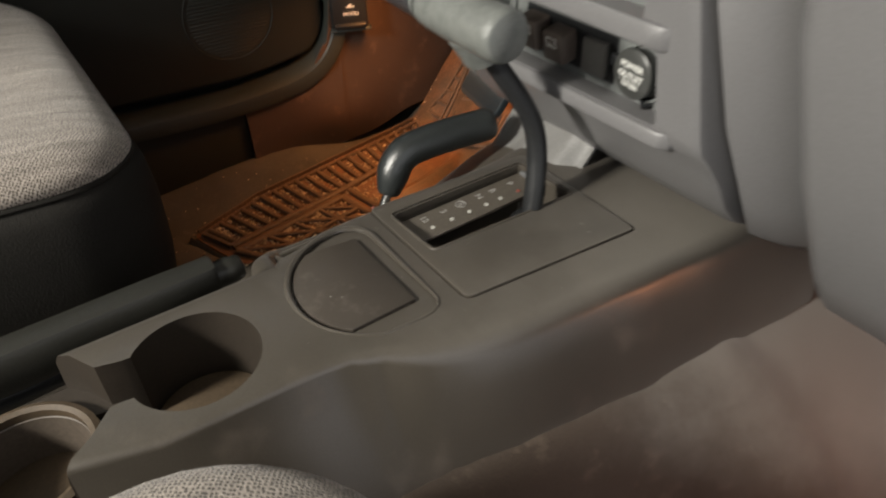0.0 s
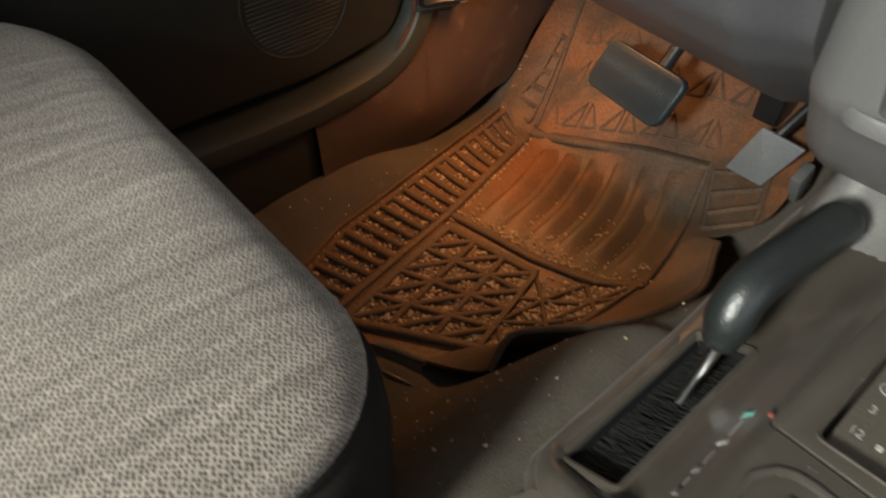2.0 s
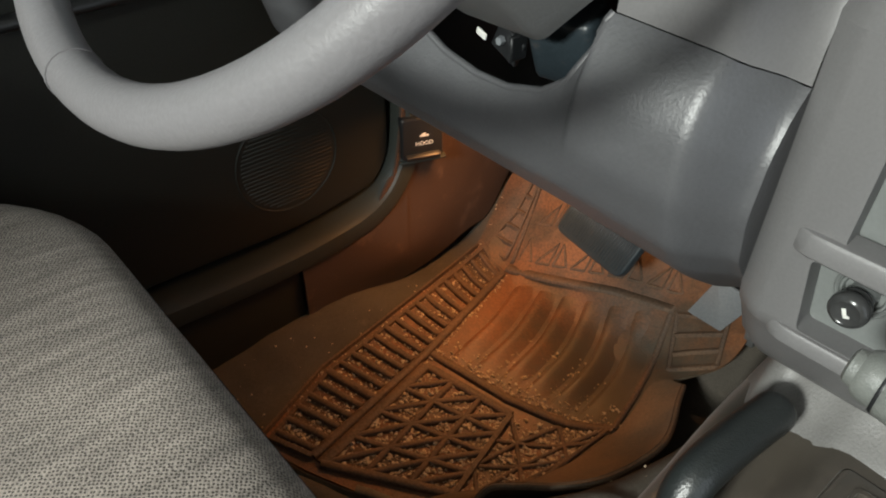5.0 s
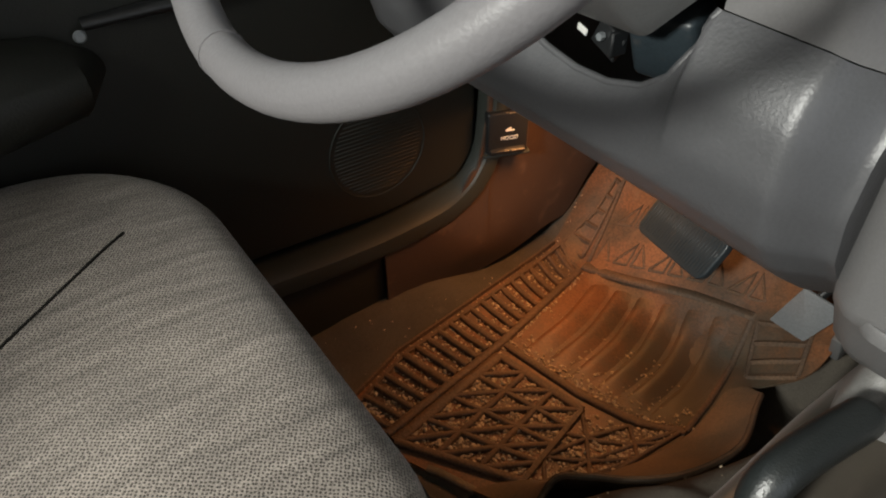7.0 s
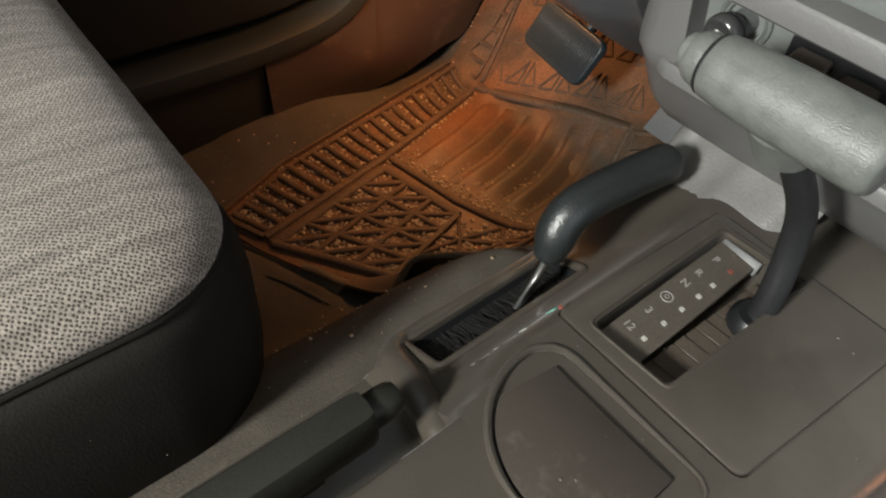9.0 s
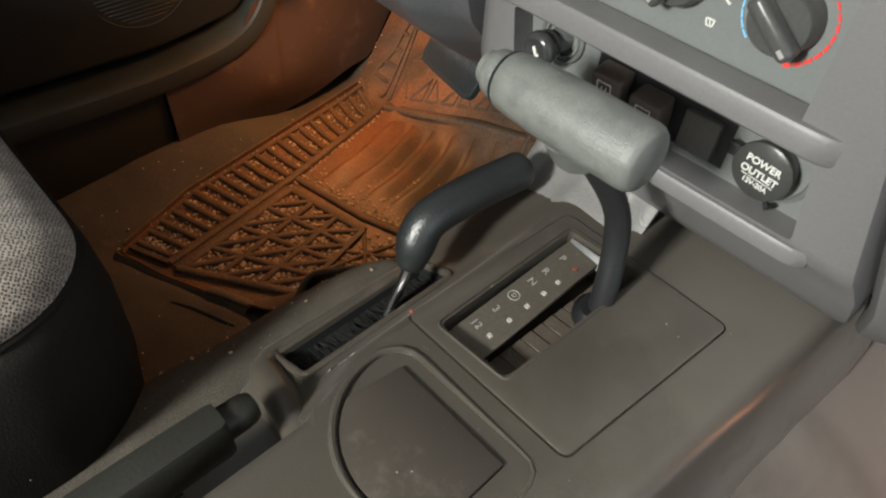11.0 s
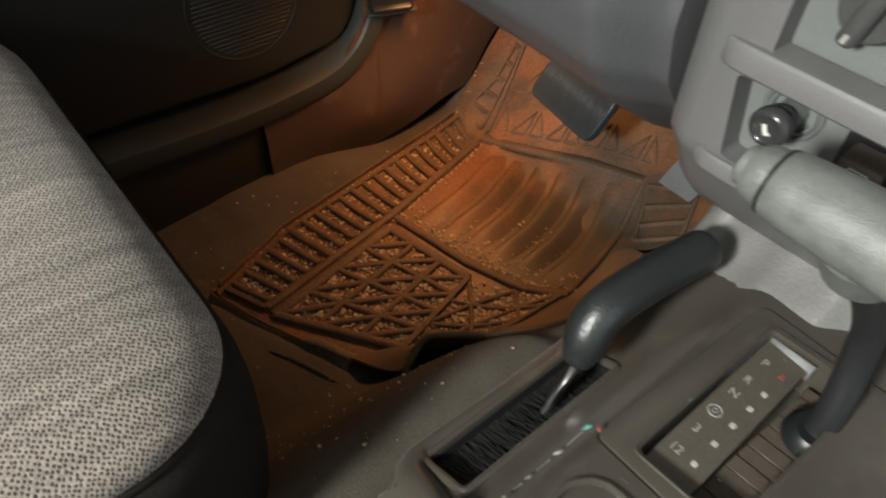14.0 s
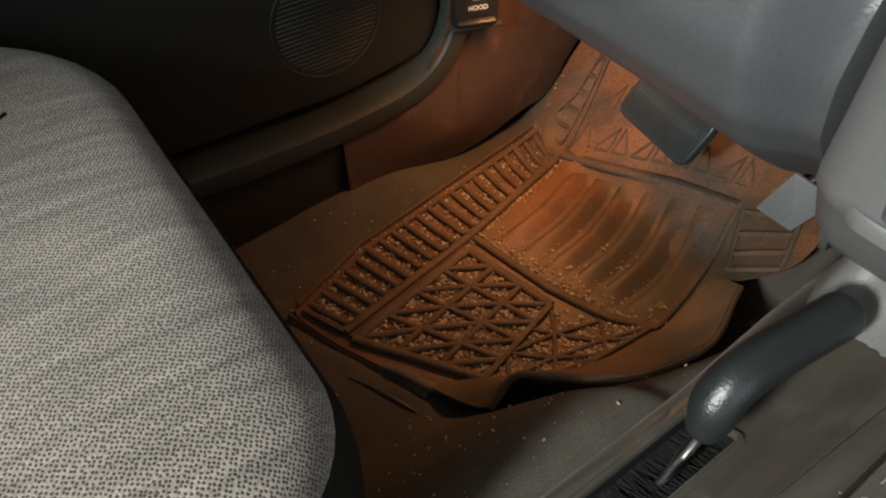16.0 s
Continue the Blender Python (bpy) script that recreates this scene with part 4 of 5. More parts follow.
# transfer lever slot: frame, brushes
for nm, pts in (("slot_frame", rounded(-0.0205, -0.065, 0.0205, 0.066, 0.005, 4)),):
    part(nm, sweep([slot_m @ Vector((x, y, 0.001)) for x, y in pts], 0.0028, 8, closed=True), M_CONSOLE, console)
for side_x in (-0.0183, 0.0183):
    part("slot_wall", box(0.0012, 0.126, 0.026, slot_m @ pose(side_x, 0, -0.015)), M_BLACK, console)
for end_y in (-0.0622, 0.0632):
    part("slot_wall", box(0.036, 0.0012, 0.026, slot_m @ pose(0, end_y, -0.015)), M_BLACK, console)
part("slot_floor", box(0.037, 0.127, 0.002, slot_m @ pose(0, 0, -0.0285)), M_BLACK, console)


def brush(x0, x1, seed):
    rnd = random.Random(seed)
    bm = bmesh.new()
    for k in range(420):
        y = -0.061 + 0.124 * rnd.random()
        a, b = Vector((x0, y, -0.007 - 0.003 * rnd.random())), Vector((x1 + rnd.uniform(-0.003, 0.003), y + rnd.uniform(-0.004, 0.004), -0.010 + rnd.uniform(-0.003, 0.003)))
        w = Vector((0, 0.0006, 0))
        vs = [bm.verts.new(slot_m @ p) for p in (a - w, a + w, b + w * 0.4, b - w * 0.4)]
        low = [bm.verts.new(slot_m @ (p - Vector((0, 0, 0.0007)))) for p in (a - w, a + w, b + w * 0.4, b - w * 0.4)]
        bm.faces.new(vs)
        bm.faces.new(low[::-1])
        for i in range(4):
            bm.faces.new((vs[i], low[i], low[(i + 1) % 4], vs[(i + 1) % 4]))
    return bm


part("brush_seal", brush(-0.018, 0.001, 5), M_BRUSH, console, "black bristle seal")
part("brush_seal", brush(0.018, -0.001, 6), M_BRUSH, console, "black bristle seal")
ridge_path = smooth_path([(-0.1960, 0.072, 0.2105), (-0.1972, 0.060, 0.2150), (-0.1972, 0.0, 0.2155), (-0.1975, -0.045, 0.2160), (-0.1945, -0.0600, 0.2180), (-0.185, -0.0690, 0.2215), (-0.168, -0.0725, 0.2270), (-0.148, -0.0760, 0.2320), (-0.1280, -0.0800, 0.2350), (-0.1160, -0.0825, 0.2350)], 8)
ridge_r = [interp(k / (len(ridge_path) - 1), [(0.0, 0.003), (0.12, 0.0062), (0.33, 0.0074), (0.45, 0.0090), (0.60, 0.0115), (0.90, 0.0115), (0.97, 0.0110), (1.0, 0.0090)]) for k in range(len(ridge_path))]
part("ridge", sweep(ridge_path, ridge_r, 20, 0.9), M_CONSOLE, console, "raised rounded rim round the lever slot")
# printed range marks beside the slot
mark = Matrix.Translation((-0.1338, 0.0, 0.2652)) @ Matrix.Rotation(radians(-63), 4, "Y") @ Matrix.Rotation(radians(90), 4, "Z")
for body_text, y, m_used in (("2H", 0.0115, M_TEAL), ("4H", -0.0120, M_MARK), ("N", -0.0335, M_FADED), ("4L", -0.0500, M_FADED)):
    text(body_text, 0.0070, mark @ Matrix.Translation((y, 0, 0.0004)) @ Matrix.Rotation(radians(-90), 4, "Z"), m_used, console, bold=0.0002)
for y, length, m_used in ((0.0005, 0.012, M_PRINT), (-0.0235, 0.010, M_FADED), (-0.0420, 0.006, M_FADED)):
    part("range_line", box(length, 0.0009, 0.0004, mark @ pose(y, 0, 0.0002)), m_used, console)
part("warning_dot", lathe([(0.0, 0.0008), (0.0012, 0.0006), (0.0016, 0.0)], pose(-0.1245, 0.0045, TOP - 0.0005), 12), M_DULLRED, console, "small red dot")

# saddle where the console runs up into the dashboard
def console_z(x, y):
    """Height of the console's left shoulder."""
    pts = console_section(y, False)
    for (ax, _, az), (bx, _, bz) in zip(pts, pts[1:]):
        if ax <= x <= bx and bx > ax:
            return az + (bz - az) * (x - ax) / (bx - ax)
    return TOP


def saddle(x, y):
    y0 = interp(x, [(-0.19, 0.158), (-0.135, 0.146), (-0.118, 0.150)])
    h = interp(x, [(-0.200, 0.008), (-0.184, 0.026), (-0.166, 0.013), (-0.145, 0.010), (-0.118, 0.020), (-0.085, 0.030)])
    k = min(1.0, max(0.0, (y - y0) / 0.050))
    z = console_z(max(x, -0.2085), min(y, 0.19)) - 0.0035 + h * math.sin(math.pi / 2 * k) + interp(y, [(0.165, 0.0), (0.225, 0.034)])
    z -= interp(x, [(-0.213, 0.085), (-0.202, 0.030), (-0.188, 0.006), (-0.176, 0.0)])
    z -= 0.012 * interp(x, [(-0.092, 0.0), (-0.072, 1.0)])
    return (x, y, z)


part("front_saddle", sheet(saddle, span(-0.213, -0.070, 48), span(0.112, 0.245, 44), 0.003, keep=lambda x, y: y > 0.149 or x < -0.124), M_LIT_SADDLE, console, "dash-grey saddle panel, lightened in colour for lamp light", angle=80)

# ---- gear lever ----
shifter = thing("gear_shifter", (-0.055, 0.105, TOP - 0.02), "automatic gear lever with grey leather T-handle and black shaft", "gear lever")
part("shaft", sweep(smooth_path([(-0.052, 0.098, 0.255), (-0.053, 0.101, 0.29), (-0.059, 0.107, 0.325), (-0.064, 0.102, 0.355), (-0.073, 0.080, 0.393), (-0.078, 0.066, 0.412)], 6), [0.0070] * 31, 18, 1.15, up=(1, 0, 0)), M_SHAFT, shifter, "ribbed black shaft cover")
part("boot", lathe([(0.016, 0.0), (0.0155, 0.006), (0.012, 0.010)], pose(-0.0525, 0.099, 0.268), 20), M_BLACK, shifter)
T_L, T_R = Vector((-0.1165, 0.0570, 0.4290)), Vector((-0.0330, 0.0550, 0.4300))
t_axis = (T_R - T_L).normalized()
t_m = Matrix.Translation(T_L) @ t_axis.to_track_quat("Z", "Y").to_matrix().to_4x4()
t_len = (T_R - T_L).length
part("handle", lathe([(0.0, 0.0), (0.0130, 0.0), (0.0145, 0.002), (0.0154, 0.010), (0.0164, 0.03), (0.0166, t_len * 0.6), (0.0165, t_len - 0.007), (0.0160, t_len - 0.0035), (0.0146, t_len - 0.0012), (0.0134, t_len - 0.0004), (0.0, t_len)], t_m, 40), M_LEATHER, shifter, "grained grey leather grip")
part("end_cap", lathe([(0.0, 0.0), (0.0124, 0.0), (0.0128, -0.0015), (0.0126, -0.005), (0.0118, -0.0085), (0.0104, -0.0105), (0.0, -0.0105)], t_m @ pose(0, 0, 0.0005), 32), M_LEATHER, shifter)
part("groove", lathe([(0.0, -0.0004), (0.0139, -0.0004), (0.0143, 0.0004), (0.0143, 0.0012), (0.0, 0.0012)], t_m, 36), M_BLACK, shifter, "thin dark groove")
part("button", lathe([(0.0, -0.0155), (0.0068, -0.0152), (0.0085, -0.0140), (0.0090, -0.0100), (0.0, -0.0100)], t_m, 24), M_LEATHER, shifter, "grey release button")
part("neck", sweep([(-0.0765, 0.069, 0.402), (-0.0775, 0.060, 0.420)], [0.0118, 0.0142], 20, 1.2, up=(1, 0, 0)), M_LEATHER, shifter)

# ---- transfer case lever ----
transfer = thing("transfer_lever", (-0.170, 0.025, 0.215), "four-wheel-drive lever with bent black knob on a steel rod", "lever")
part("rod", sweep([(-0.172, 0.012, 0.200), (-0.170, 0.026, 0.226), (-0.170, 0.042, 0.256), (-0.170, 0.050, 0.272)], [0.0032, 0.0034, 0.004, 0.005], 12), M_CHROME, transfer, "bare steel rod")
kp = smooth_path([(-0.170, 0.043, 0.258), (-0.171, 0.047, 0.266), (-0.1735, 0.055, 0.2800), (-0.1735, 0.065, 0.2885), (-0.172, 0.085, 0.2920), (-0.1685, 0.115, 0.2935), (-0.1655, 0.138, 0.2935), (-0.165, 0.149, 0.2930)], 5)
kr = [interp(k / (len(kp) - 1), [(0, 0.0085), (0.06, 0.0105), (0.25, 0.0142), (0.5, 0.0142), (0.92, 0.0143), (0.97, 0.0132), (1, 0.0095)]) for k in range(len(kp))]
part("knob", sweep(kp, kr, 20, 1.0, up=(1, 0, 0)), M_KNOB, transfer)

# ---- parking brake ----
brake = thing("parking_brake", (-0.155, -0.20, 0.20), "black plastic parking brake lever lying beside the console", "lever")
hb = [(-0.152, -0.50, 0.244), (-0.150, -0.30, 0.258), (-0.146, -0.16, 0.264), (-0.145, -0.120, 0.265), (-0.145, -0.116, 0.265)]
secs = []
for i, (x, y, z) in enumerate(hb):
    w = (0.0135, 0.0135, 0.0130, 0.0125, 0.0108)[i]
    secs.append([(x + a * w, y, z + b) for a, b in ((-1, -0.012), (-1, 0.006), (-0.7, 0.0125), (0, 0.014), (0.7, 0.0125), (1, 0.006), (1, -0.012), (0.8, -0.018), (-0.8, -0.018))])
part("grip", bevelled(loft(secs), 0.002, 2, 50), M_GRIP, brake)
part("release_button", loft([[(-0.1450 + r * math.cos(a), y, 0.2645 + r * 0.95 * math.sin(a)) for a in span(0, 2 * math.pi, 24)[:-1]] for y, r in ((-0.120, 0.0104), (-0.106, 0.0104), (-0.100, 0.0098), (-0.0965, 0.0080), (-0.0955, 0.0050))]), M_GRIP, brake)
part("lower_arm", sweep([(-0.150, -0.50, 0.225), (-0.148, -0.25, 0.236), (-0.146, -0.15, 0.244)], 0.011, 10), M_BLACK, brake)
part("pivot", box(0.02, 0.05, 0.06, pose(-0.152, -0.47, 0.215), 0.004), M_BLACK, brake)

# ---- dashboard: centre stack ----
dash = thing("dashboard", (-0.07, 0.2, 0.28), "grey plastic dashboard with centre controls", "dashboard")
Y_FACE = 0.132
stack_profile = [(0.36, 0.62), (0.165, 0.62), (0.150, 0.560), (Y_FACE, 0.540), (Y_FACE, 0.372), (0.1335, 0.364), (0.140, 0.356), (0.150, 0.340), (0.163, 0.318), (0.180, 0.300), (0.205, 0.286), (0.24, 0.270), (0.36, 0.262)]


def stack_section(x, back, drop=0.0):
    lean = 0.25 if x > 0 else 0.0
    return [(x - lean * max(-0.025, z - 0.36), y + back * (1 if i not in (0, 12) else 0), z) for i, (y, z) in enumerate(stack_profile)]


stack = part("centre_fascia", loft([stack_section(x, b) for x, b in ((-0.230, 0.075), (-0.222, 0.034), (-0.212, 0.011), (-0.200, 0.002), (-0.194, 0.0), (0.046, 0.0), (0.050, 0.0006), (0.0535, 0.0022), (0.055, 0.007), (0.0552, 0.060))]), M_DASH, dash)
FRONT = Matrix(((1, 0, 0, 0), (0, 0, -1, 0), (0, 1, 0, 0), (0, 0, 0, 1)))   # outline x, z; height towards the rear of the car


def front_prism(points, y_back, y_front, bevel=0.0, seg=2):
    return prism(points, -y_back, -y_front, bevel, seg, FRONT)


HV = soften([(-0.167, 0.4325), (-0.004, 0.4275), (-0.005, 0.4985), (-0.167, 0.5050)], 0.005)
LP = soften([(-0.179, 0.4185), (0.010, 0.4165), (0.0185, 0.371), (-0.172, 0.371)], 0.004)
carve(stack, [front_prism(HV, 0.1515, 0.05), front_prism(LP, 0.1515, 0.05)])
def lip(x0, x1, z0, z1, y0, y1, drop):
    """A rounded bar of the bezel between or below the openings."""
    secs = []
    for x, deep, tall in ((x0 - 0.008, 0.70, 0.95), (x0 - 0.004, 0.88, 1.0), (x0 + 0.002, 0.98, 1.0), (x0 + 0.010, 1.0, 1.0), (x1 - 0.014, 1.0, 1.0), (x1 - 0.003, 0.98, 1.0), (x1 + 0.002, 0.88, 1.0), (x1 + 0.006, 0.70, 0.95)):
        zc, h, d = (z0 + z1) / 2 + drop * (x - x0) / (x1 - x0), (z1 - z0) / 2 * tall, (y1 - y0) * deep
        secs.append([(x, y1, zc - h), (x, y1 - d * 0.75, zc - h), (x, y1 - d * 0.93, zc - h * 0.92), (x, y1 - d, zc - h * 0.75), (x, y1 - d, zc + h * 0.62), (x, y1 - d * 0.92, zc + h * 0.90), (x, y1 - d * 0.7, zc + h), (x, y1, zc + h)])
    return part("bezel_lip", loft(secs), M_DASH, dash)


lip(-0.184, 0.013, 0.4200, 0.4360, 0.1275, 0.146, -0.003)
lip(-0.180, 0.024, 0.3585, 0.3705, 0.1290, 0.146, -0.001)

controls = thing("heater_controls", (-0.085, 0.148, 0.44), "grey heater control panel with three black rotary knobs", "controls")
part("panel_gap", front_prism(HV, 0.1514, 0.1500), M_BLACK, controls, "dark gap round the panel")
part("panel", front_prism(grow(HV, -0.0010), 0.1506, 0.1490, 0.0), M_PANEL, controls)


def knob(x, z, r, angle):
    m = Matrix.Translation((x, 0.149, z)) @ Matrix.Rotation(radians(90), 4, "X") @ Matrix.Rotation(radians(angle), 4, "Z")
    k = part("knob", lathe([(r * 1.05, 0.0), (r * 1.05, 0.002), (r, 0.003), (r * 0.96, 0.009), (r * 0.88, 0.0105), (0.0, 0.0105)], m, 36), M_DIAL, controls, "black rotary knob")
    g = box(r * 0.58, r * 2.02, 0.011, m @ pose(0, 0, 0.0145), 0.0035, 4)
    part("grip", g, M_DIAL, k)
    part("pointer", box(r * 0.14, r * 0.26, 0.0006, m @ pose(0, r * 0.72, 0.0200)), M_PRINT, k, "pale pointer mark")
    return k


knob(-0.1365, 0.4665, 0.0160, 166)
knob(-0.0885, 0.4675, 0.0160, 156)
knob(-0.0335, 0.4650, 0.0160, 232)


def dial_bar(cx, cz, r, a, w, h, m_used, name):
    p = (cx + r * math.cos(radians(a)), cz + r * math.sin(radians(a)))
    m = Matrix.Translation((p[0], 0.1487, p[1])) @ Matrix.Rotation(radians(90), 4, "X") @ Matrix.Rotation(radians(a), 4, "Z")
    part(name, box(h, w, 0.0005, m), m_used, controls)


for k in range(9):
    dial_bar(-0.0335, 0.465, 0.0217, 118 + 13 * k, 0.0043, 0.0010, M_BLUE, "blue_mark")
for k in range(11):
    dial_bar(-0.0335, 0.465, 0.0217, 62 - 13 * k, 0.0038, 0.0007 + 0.00014 * k, M_RED, "red_mark")


def symbol(x, z, m_used, kind):
    ms = Matrix.Translation((x, 0.1487, z)) @ Matrix.Rotation(radians(90), 4, "X")
    bits = {
        "seat": [(0, 0.000, 0.0014, 0.007, 25), (0.002, -0.003, 0.006, 0.0014, 10), (-0.003, 0.003, 0.004, 0.0012, 60)],
        "vent": [(0, 0.001, 0.007, 0.0014, 20), (0.001, -0.002, 0.006, 0.0013, -25), (-0.003, 0.000, 0.0014, 0.005, 0), (0.003, 0.003, 0.003, 0.001, 45)],
        "shield": [(0, 0.0022, 0.006, 0.0012, 0), (-0.0026, 0.0, 0.0012, 0.005, 12), (0.0026, 0.0, 0.0012, 0.005, -12), (0, -0.0022, 0.004, 0.0012, 0), (0, 0.0, 0.0008, 0.004, 20)],
    }[kind]
    part("symbol", merge(*[box(w * 0.75, h * 0.75, 0.0005, ms @ pose(a * 0.75, b * 0.75, 0, 0, 0, r)) for a, b, w, h, r in bits]), m_used, controls)


symbol(-0.1115, 0.4700, M_BLUE, "vent")
symbol(-0.1065, 0.4850, M_BLUE, "vent")
symbol(-0.0660, 0.4790, M_WHITE, "seat")
symbol(-0.0740, 0.4900, M_WHITE, "seat")
symbol(-0.0640, 0.4630, M_WHITE, "vent")
symbol(-0.0680, 0.4485, M_WHITE, "shield")
rm = [(-0.1115 + 0.0022 * math.cos(a), 0.1487, 0.4560 + 0.0022 * math.sin(a)) for a in span(0, 2 * math.pi, 16)[:-1]]
part("off_mark", sweep(rm, 0.0004, 5, up=(0, 1, 0), closed=True), M_WHITE, controls)

switches = thing("switch_panel", (-0.08, 0.149, 0.39), "grey switch panel with lighter, two push switches and power outlet", "switch panel")
part("panel_gap", front_prism(LP, 0.1514, 0.1504), M_BLACK, switches, "dark gap round the panel")
part("panel", front_prism(grow(LP, -0.0011), 0.1506, 0.1495), M_PANEL, switches)
part("shadow_gap", front_prism([(-0.124, 0.378), (-0.034, 0.376), (-0.034, 0.408), (-0.124, 0.409)], 0.1494, 0.1490), M_BLACK, switches, "black switch recess")
Y_OUT = Matrix.Rotation(radians(90), 4, "X")
lighter_m = Matrix.Translation((-0.1515, 0.1495, 0.404)) @ Y_OUT
lighter = part("lighter", lathe([(0.0160, 0.0), (0.0160, 0.0025), (0.0148, 0.0036), (0.0139, 0.0030), (0.0132, 0.0014), (0.0123, 0.0032), (0.0112, 0.0032), (0.0104, 0.0005), (0.0075, 0.0005), (0.0068, 0.0135), (0.0, 0.0135)], lighter_m, 36), M_PANEL, switches, "cigarette lighter")
part("lighter_knob", lathe([(0.0066, 0.0120), (0.0088, 0.0134), (0.0094, 0.0154), (0.0086, 0.0174), (0.0098, 0.0188), (0.0107, 0.0214), (0.0104, 0.0246), (0.0090, 0.0268), (0.0072, 0.0274), (0.0064, 0.0268), (0.0, 0.0266)], lighter_m, 32), M_LIGHTER, lighter, "shiny black lighter knob")
part("lighter_symbol", merge(box(0.0022, 0.0050, 0.0005, lighter_m @ pose(-0.0008, 0.000, 0.0269, 0, 0, 25), 0.0002, 1), box(0.0030, 0.0014, 0.0005, lighter_m @ pose(0.001, -0.0022, 0.0269, 0, 0, 20))), M_WHITE, lighter)
for x, z in ((-0.1080, 0.3940), (-0.0810, 0.3915)):
    sw = part("switch", box(0.0205, 0.016, 0.0225, pose(x, 0.1425, z, 12, 0, 0), 0.0022, 3), M_SWITCH, switches, "dark brown push switch")
    sm = pose(x, 0.1334, z + 0.0030, 102, 0, 0)
    part("switch_symbol", merge(box(0.0095, 0.0005, 0.0004, sm @ pose(0, 0.0032, 0)), box(0.0095, 0.0005, 0.0004, sm @ pose(0, -0.0032, 0)), box(0.0005, 0.0066, 0.0004, sm @ pose(-0.0046, 0, 0)), box(0.0005, 0.0066, 0.0004, sm @ pose(0.0046, 0, 0)),
                                box(0.0005, 0.004, 0.0004, sm @ pose(-0.0015, -0.002, 0)), box(0.0005, 0.004, 0.0004, sm @ pose(0.0015, -0.002, 0))), M_WHITE, sw)
part("blank_plug", box(0.022, 0.006, 0.024, pose(-0.0515, 0.1480, 0.3900), 0.0015, 2), M_PLUG, switches)
outlet_m = Matrix.Translation((-0.0075, 0.1495, 0.3935)) @ Y_OUT @ pose(0, 0, 0, 0, 0, 0)
part("outlet_ring", lathe([(0.0195, 0.0), (0.0195, 0.002), (0.0175, 0.003), (0.0165, 0.0)], outlet_m, 36, False), M_PANEL, switches)
cap_m = Matrix.Translation((-0.0105, 0.1495, 0.3935)) @ Y_OUT @ pose(0, 0, 0, 0, -4, 0)
cap = part("outlet_cap", lathe([(0.0140, 0.0), (0.0158, 0.006), (0.0166, 0.0085), (0.0163, 0.0105), (0.0150, 0.0115), (0.0, 0.0118)], cap_m, 40), M_CAP, switches, "worn dark grey power outlet cap")
part("cap_tab", box(0.007, 0.008, 0.004, cap_m @ pose(-0.0185, 0.003, 0.008), 0.0015, 2), M_BLACK, cap)
part("cap_strap", sweep([cap_m @ Vector(p) for p in ((0.006, -0.017, 0.004), (0.009, -0.020, 0.006), (0.011, -0.019, 0.002))], 0.0018, 8), M_BLACK, cap)
tilt = Matrix.Rotation(radians(-2), 4, "Z")
text("POWER", 0.0056, cap_m @ tilt @ Matrix.Translation((0, 0.0052, 0.0119)), M_WHITE, cap, bold=0.00012)
text("OUTLET", 0.0056, cap_m @ tilt @ Matrix.Translation((0, -0.0012, 0.0119)), M_WHITE, cap, bold=0.00012)
text("12V-20A", 0.0040, cap_m @ tilt @ Matrix.Translation((0, -0.0073, 0.0119)), M_WHITE, cap, bold=0.0001)
part("cap_line", box(0.018, 0.0004, 0.0003, cap_m @ tilt @ pose(0, -0.0044, 0.0119)), M_WHITE, cap)

# passenger side of the dashboard
pass_prof = [(0.40, 0.60), (0.20, 0.60), (0.155, 0.55), (0.140, 0.45), (0.150, 0.38), (0.168, 0.33), (0.190, 0.295), (0.215, 0.278), (0.40, 0.265)]
part("knee_column", loft([[(x - 0.25 * max(-0.025, z - 0.36), y + b * (1 if 0 < i < 8 else 0), z) for i, (y, z) in enumerate(pass_prof)] for x, b in ((0.0565, 0.024), (0.058, 0.002), (0.063, -0.004), (0.080, 0.002), (0.096, 0.016), (0.110, 0.038), (0.116, 0.075))]), M_DASH, dash)
glove_prof = [(0.40, 0.60), (0.19, 0.60), (0.145, 0.55), (0.120, 0.45), (0.124, 0.38), (0.146, 0.32), (0.172, 0.284), (0.20, 0.268), (0.40, 0.26)]
part("glove_box", loft([[(x - 0.30 * max(0.0, z - 0.34), y + b * (1 if 0 < i < 8 else 0), z) for i, (y, z) in enumerate(glove_prof)] for x, b in ((0.1175, 0.060), (0.119, 0.026), (0.125, 0.009), (0.137, 0.0), (0.40, -0.005), (0.74, 0.0))]), M_DASH, dash)

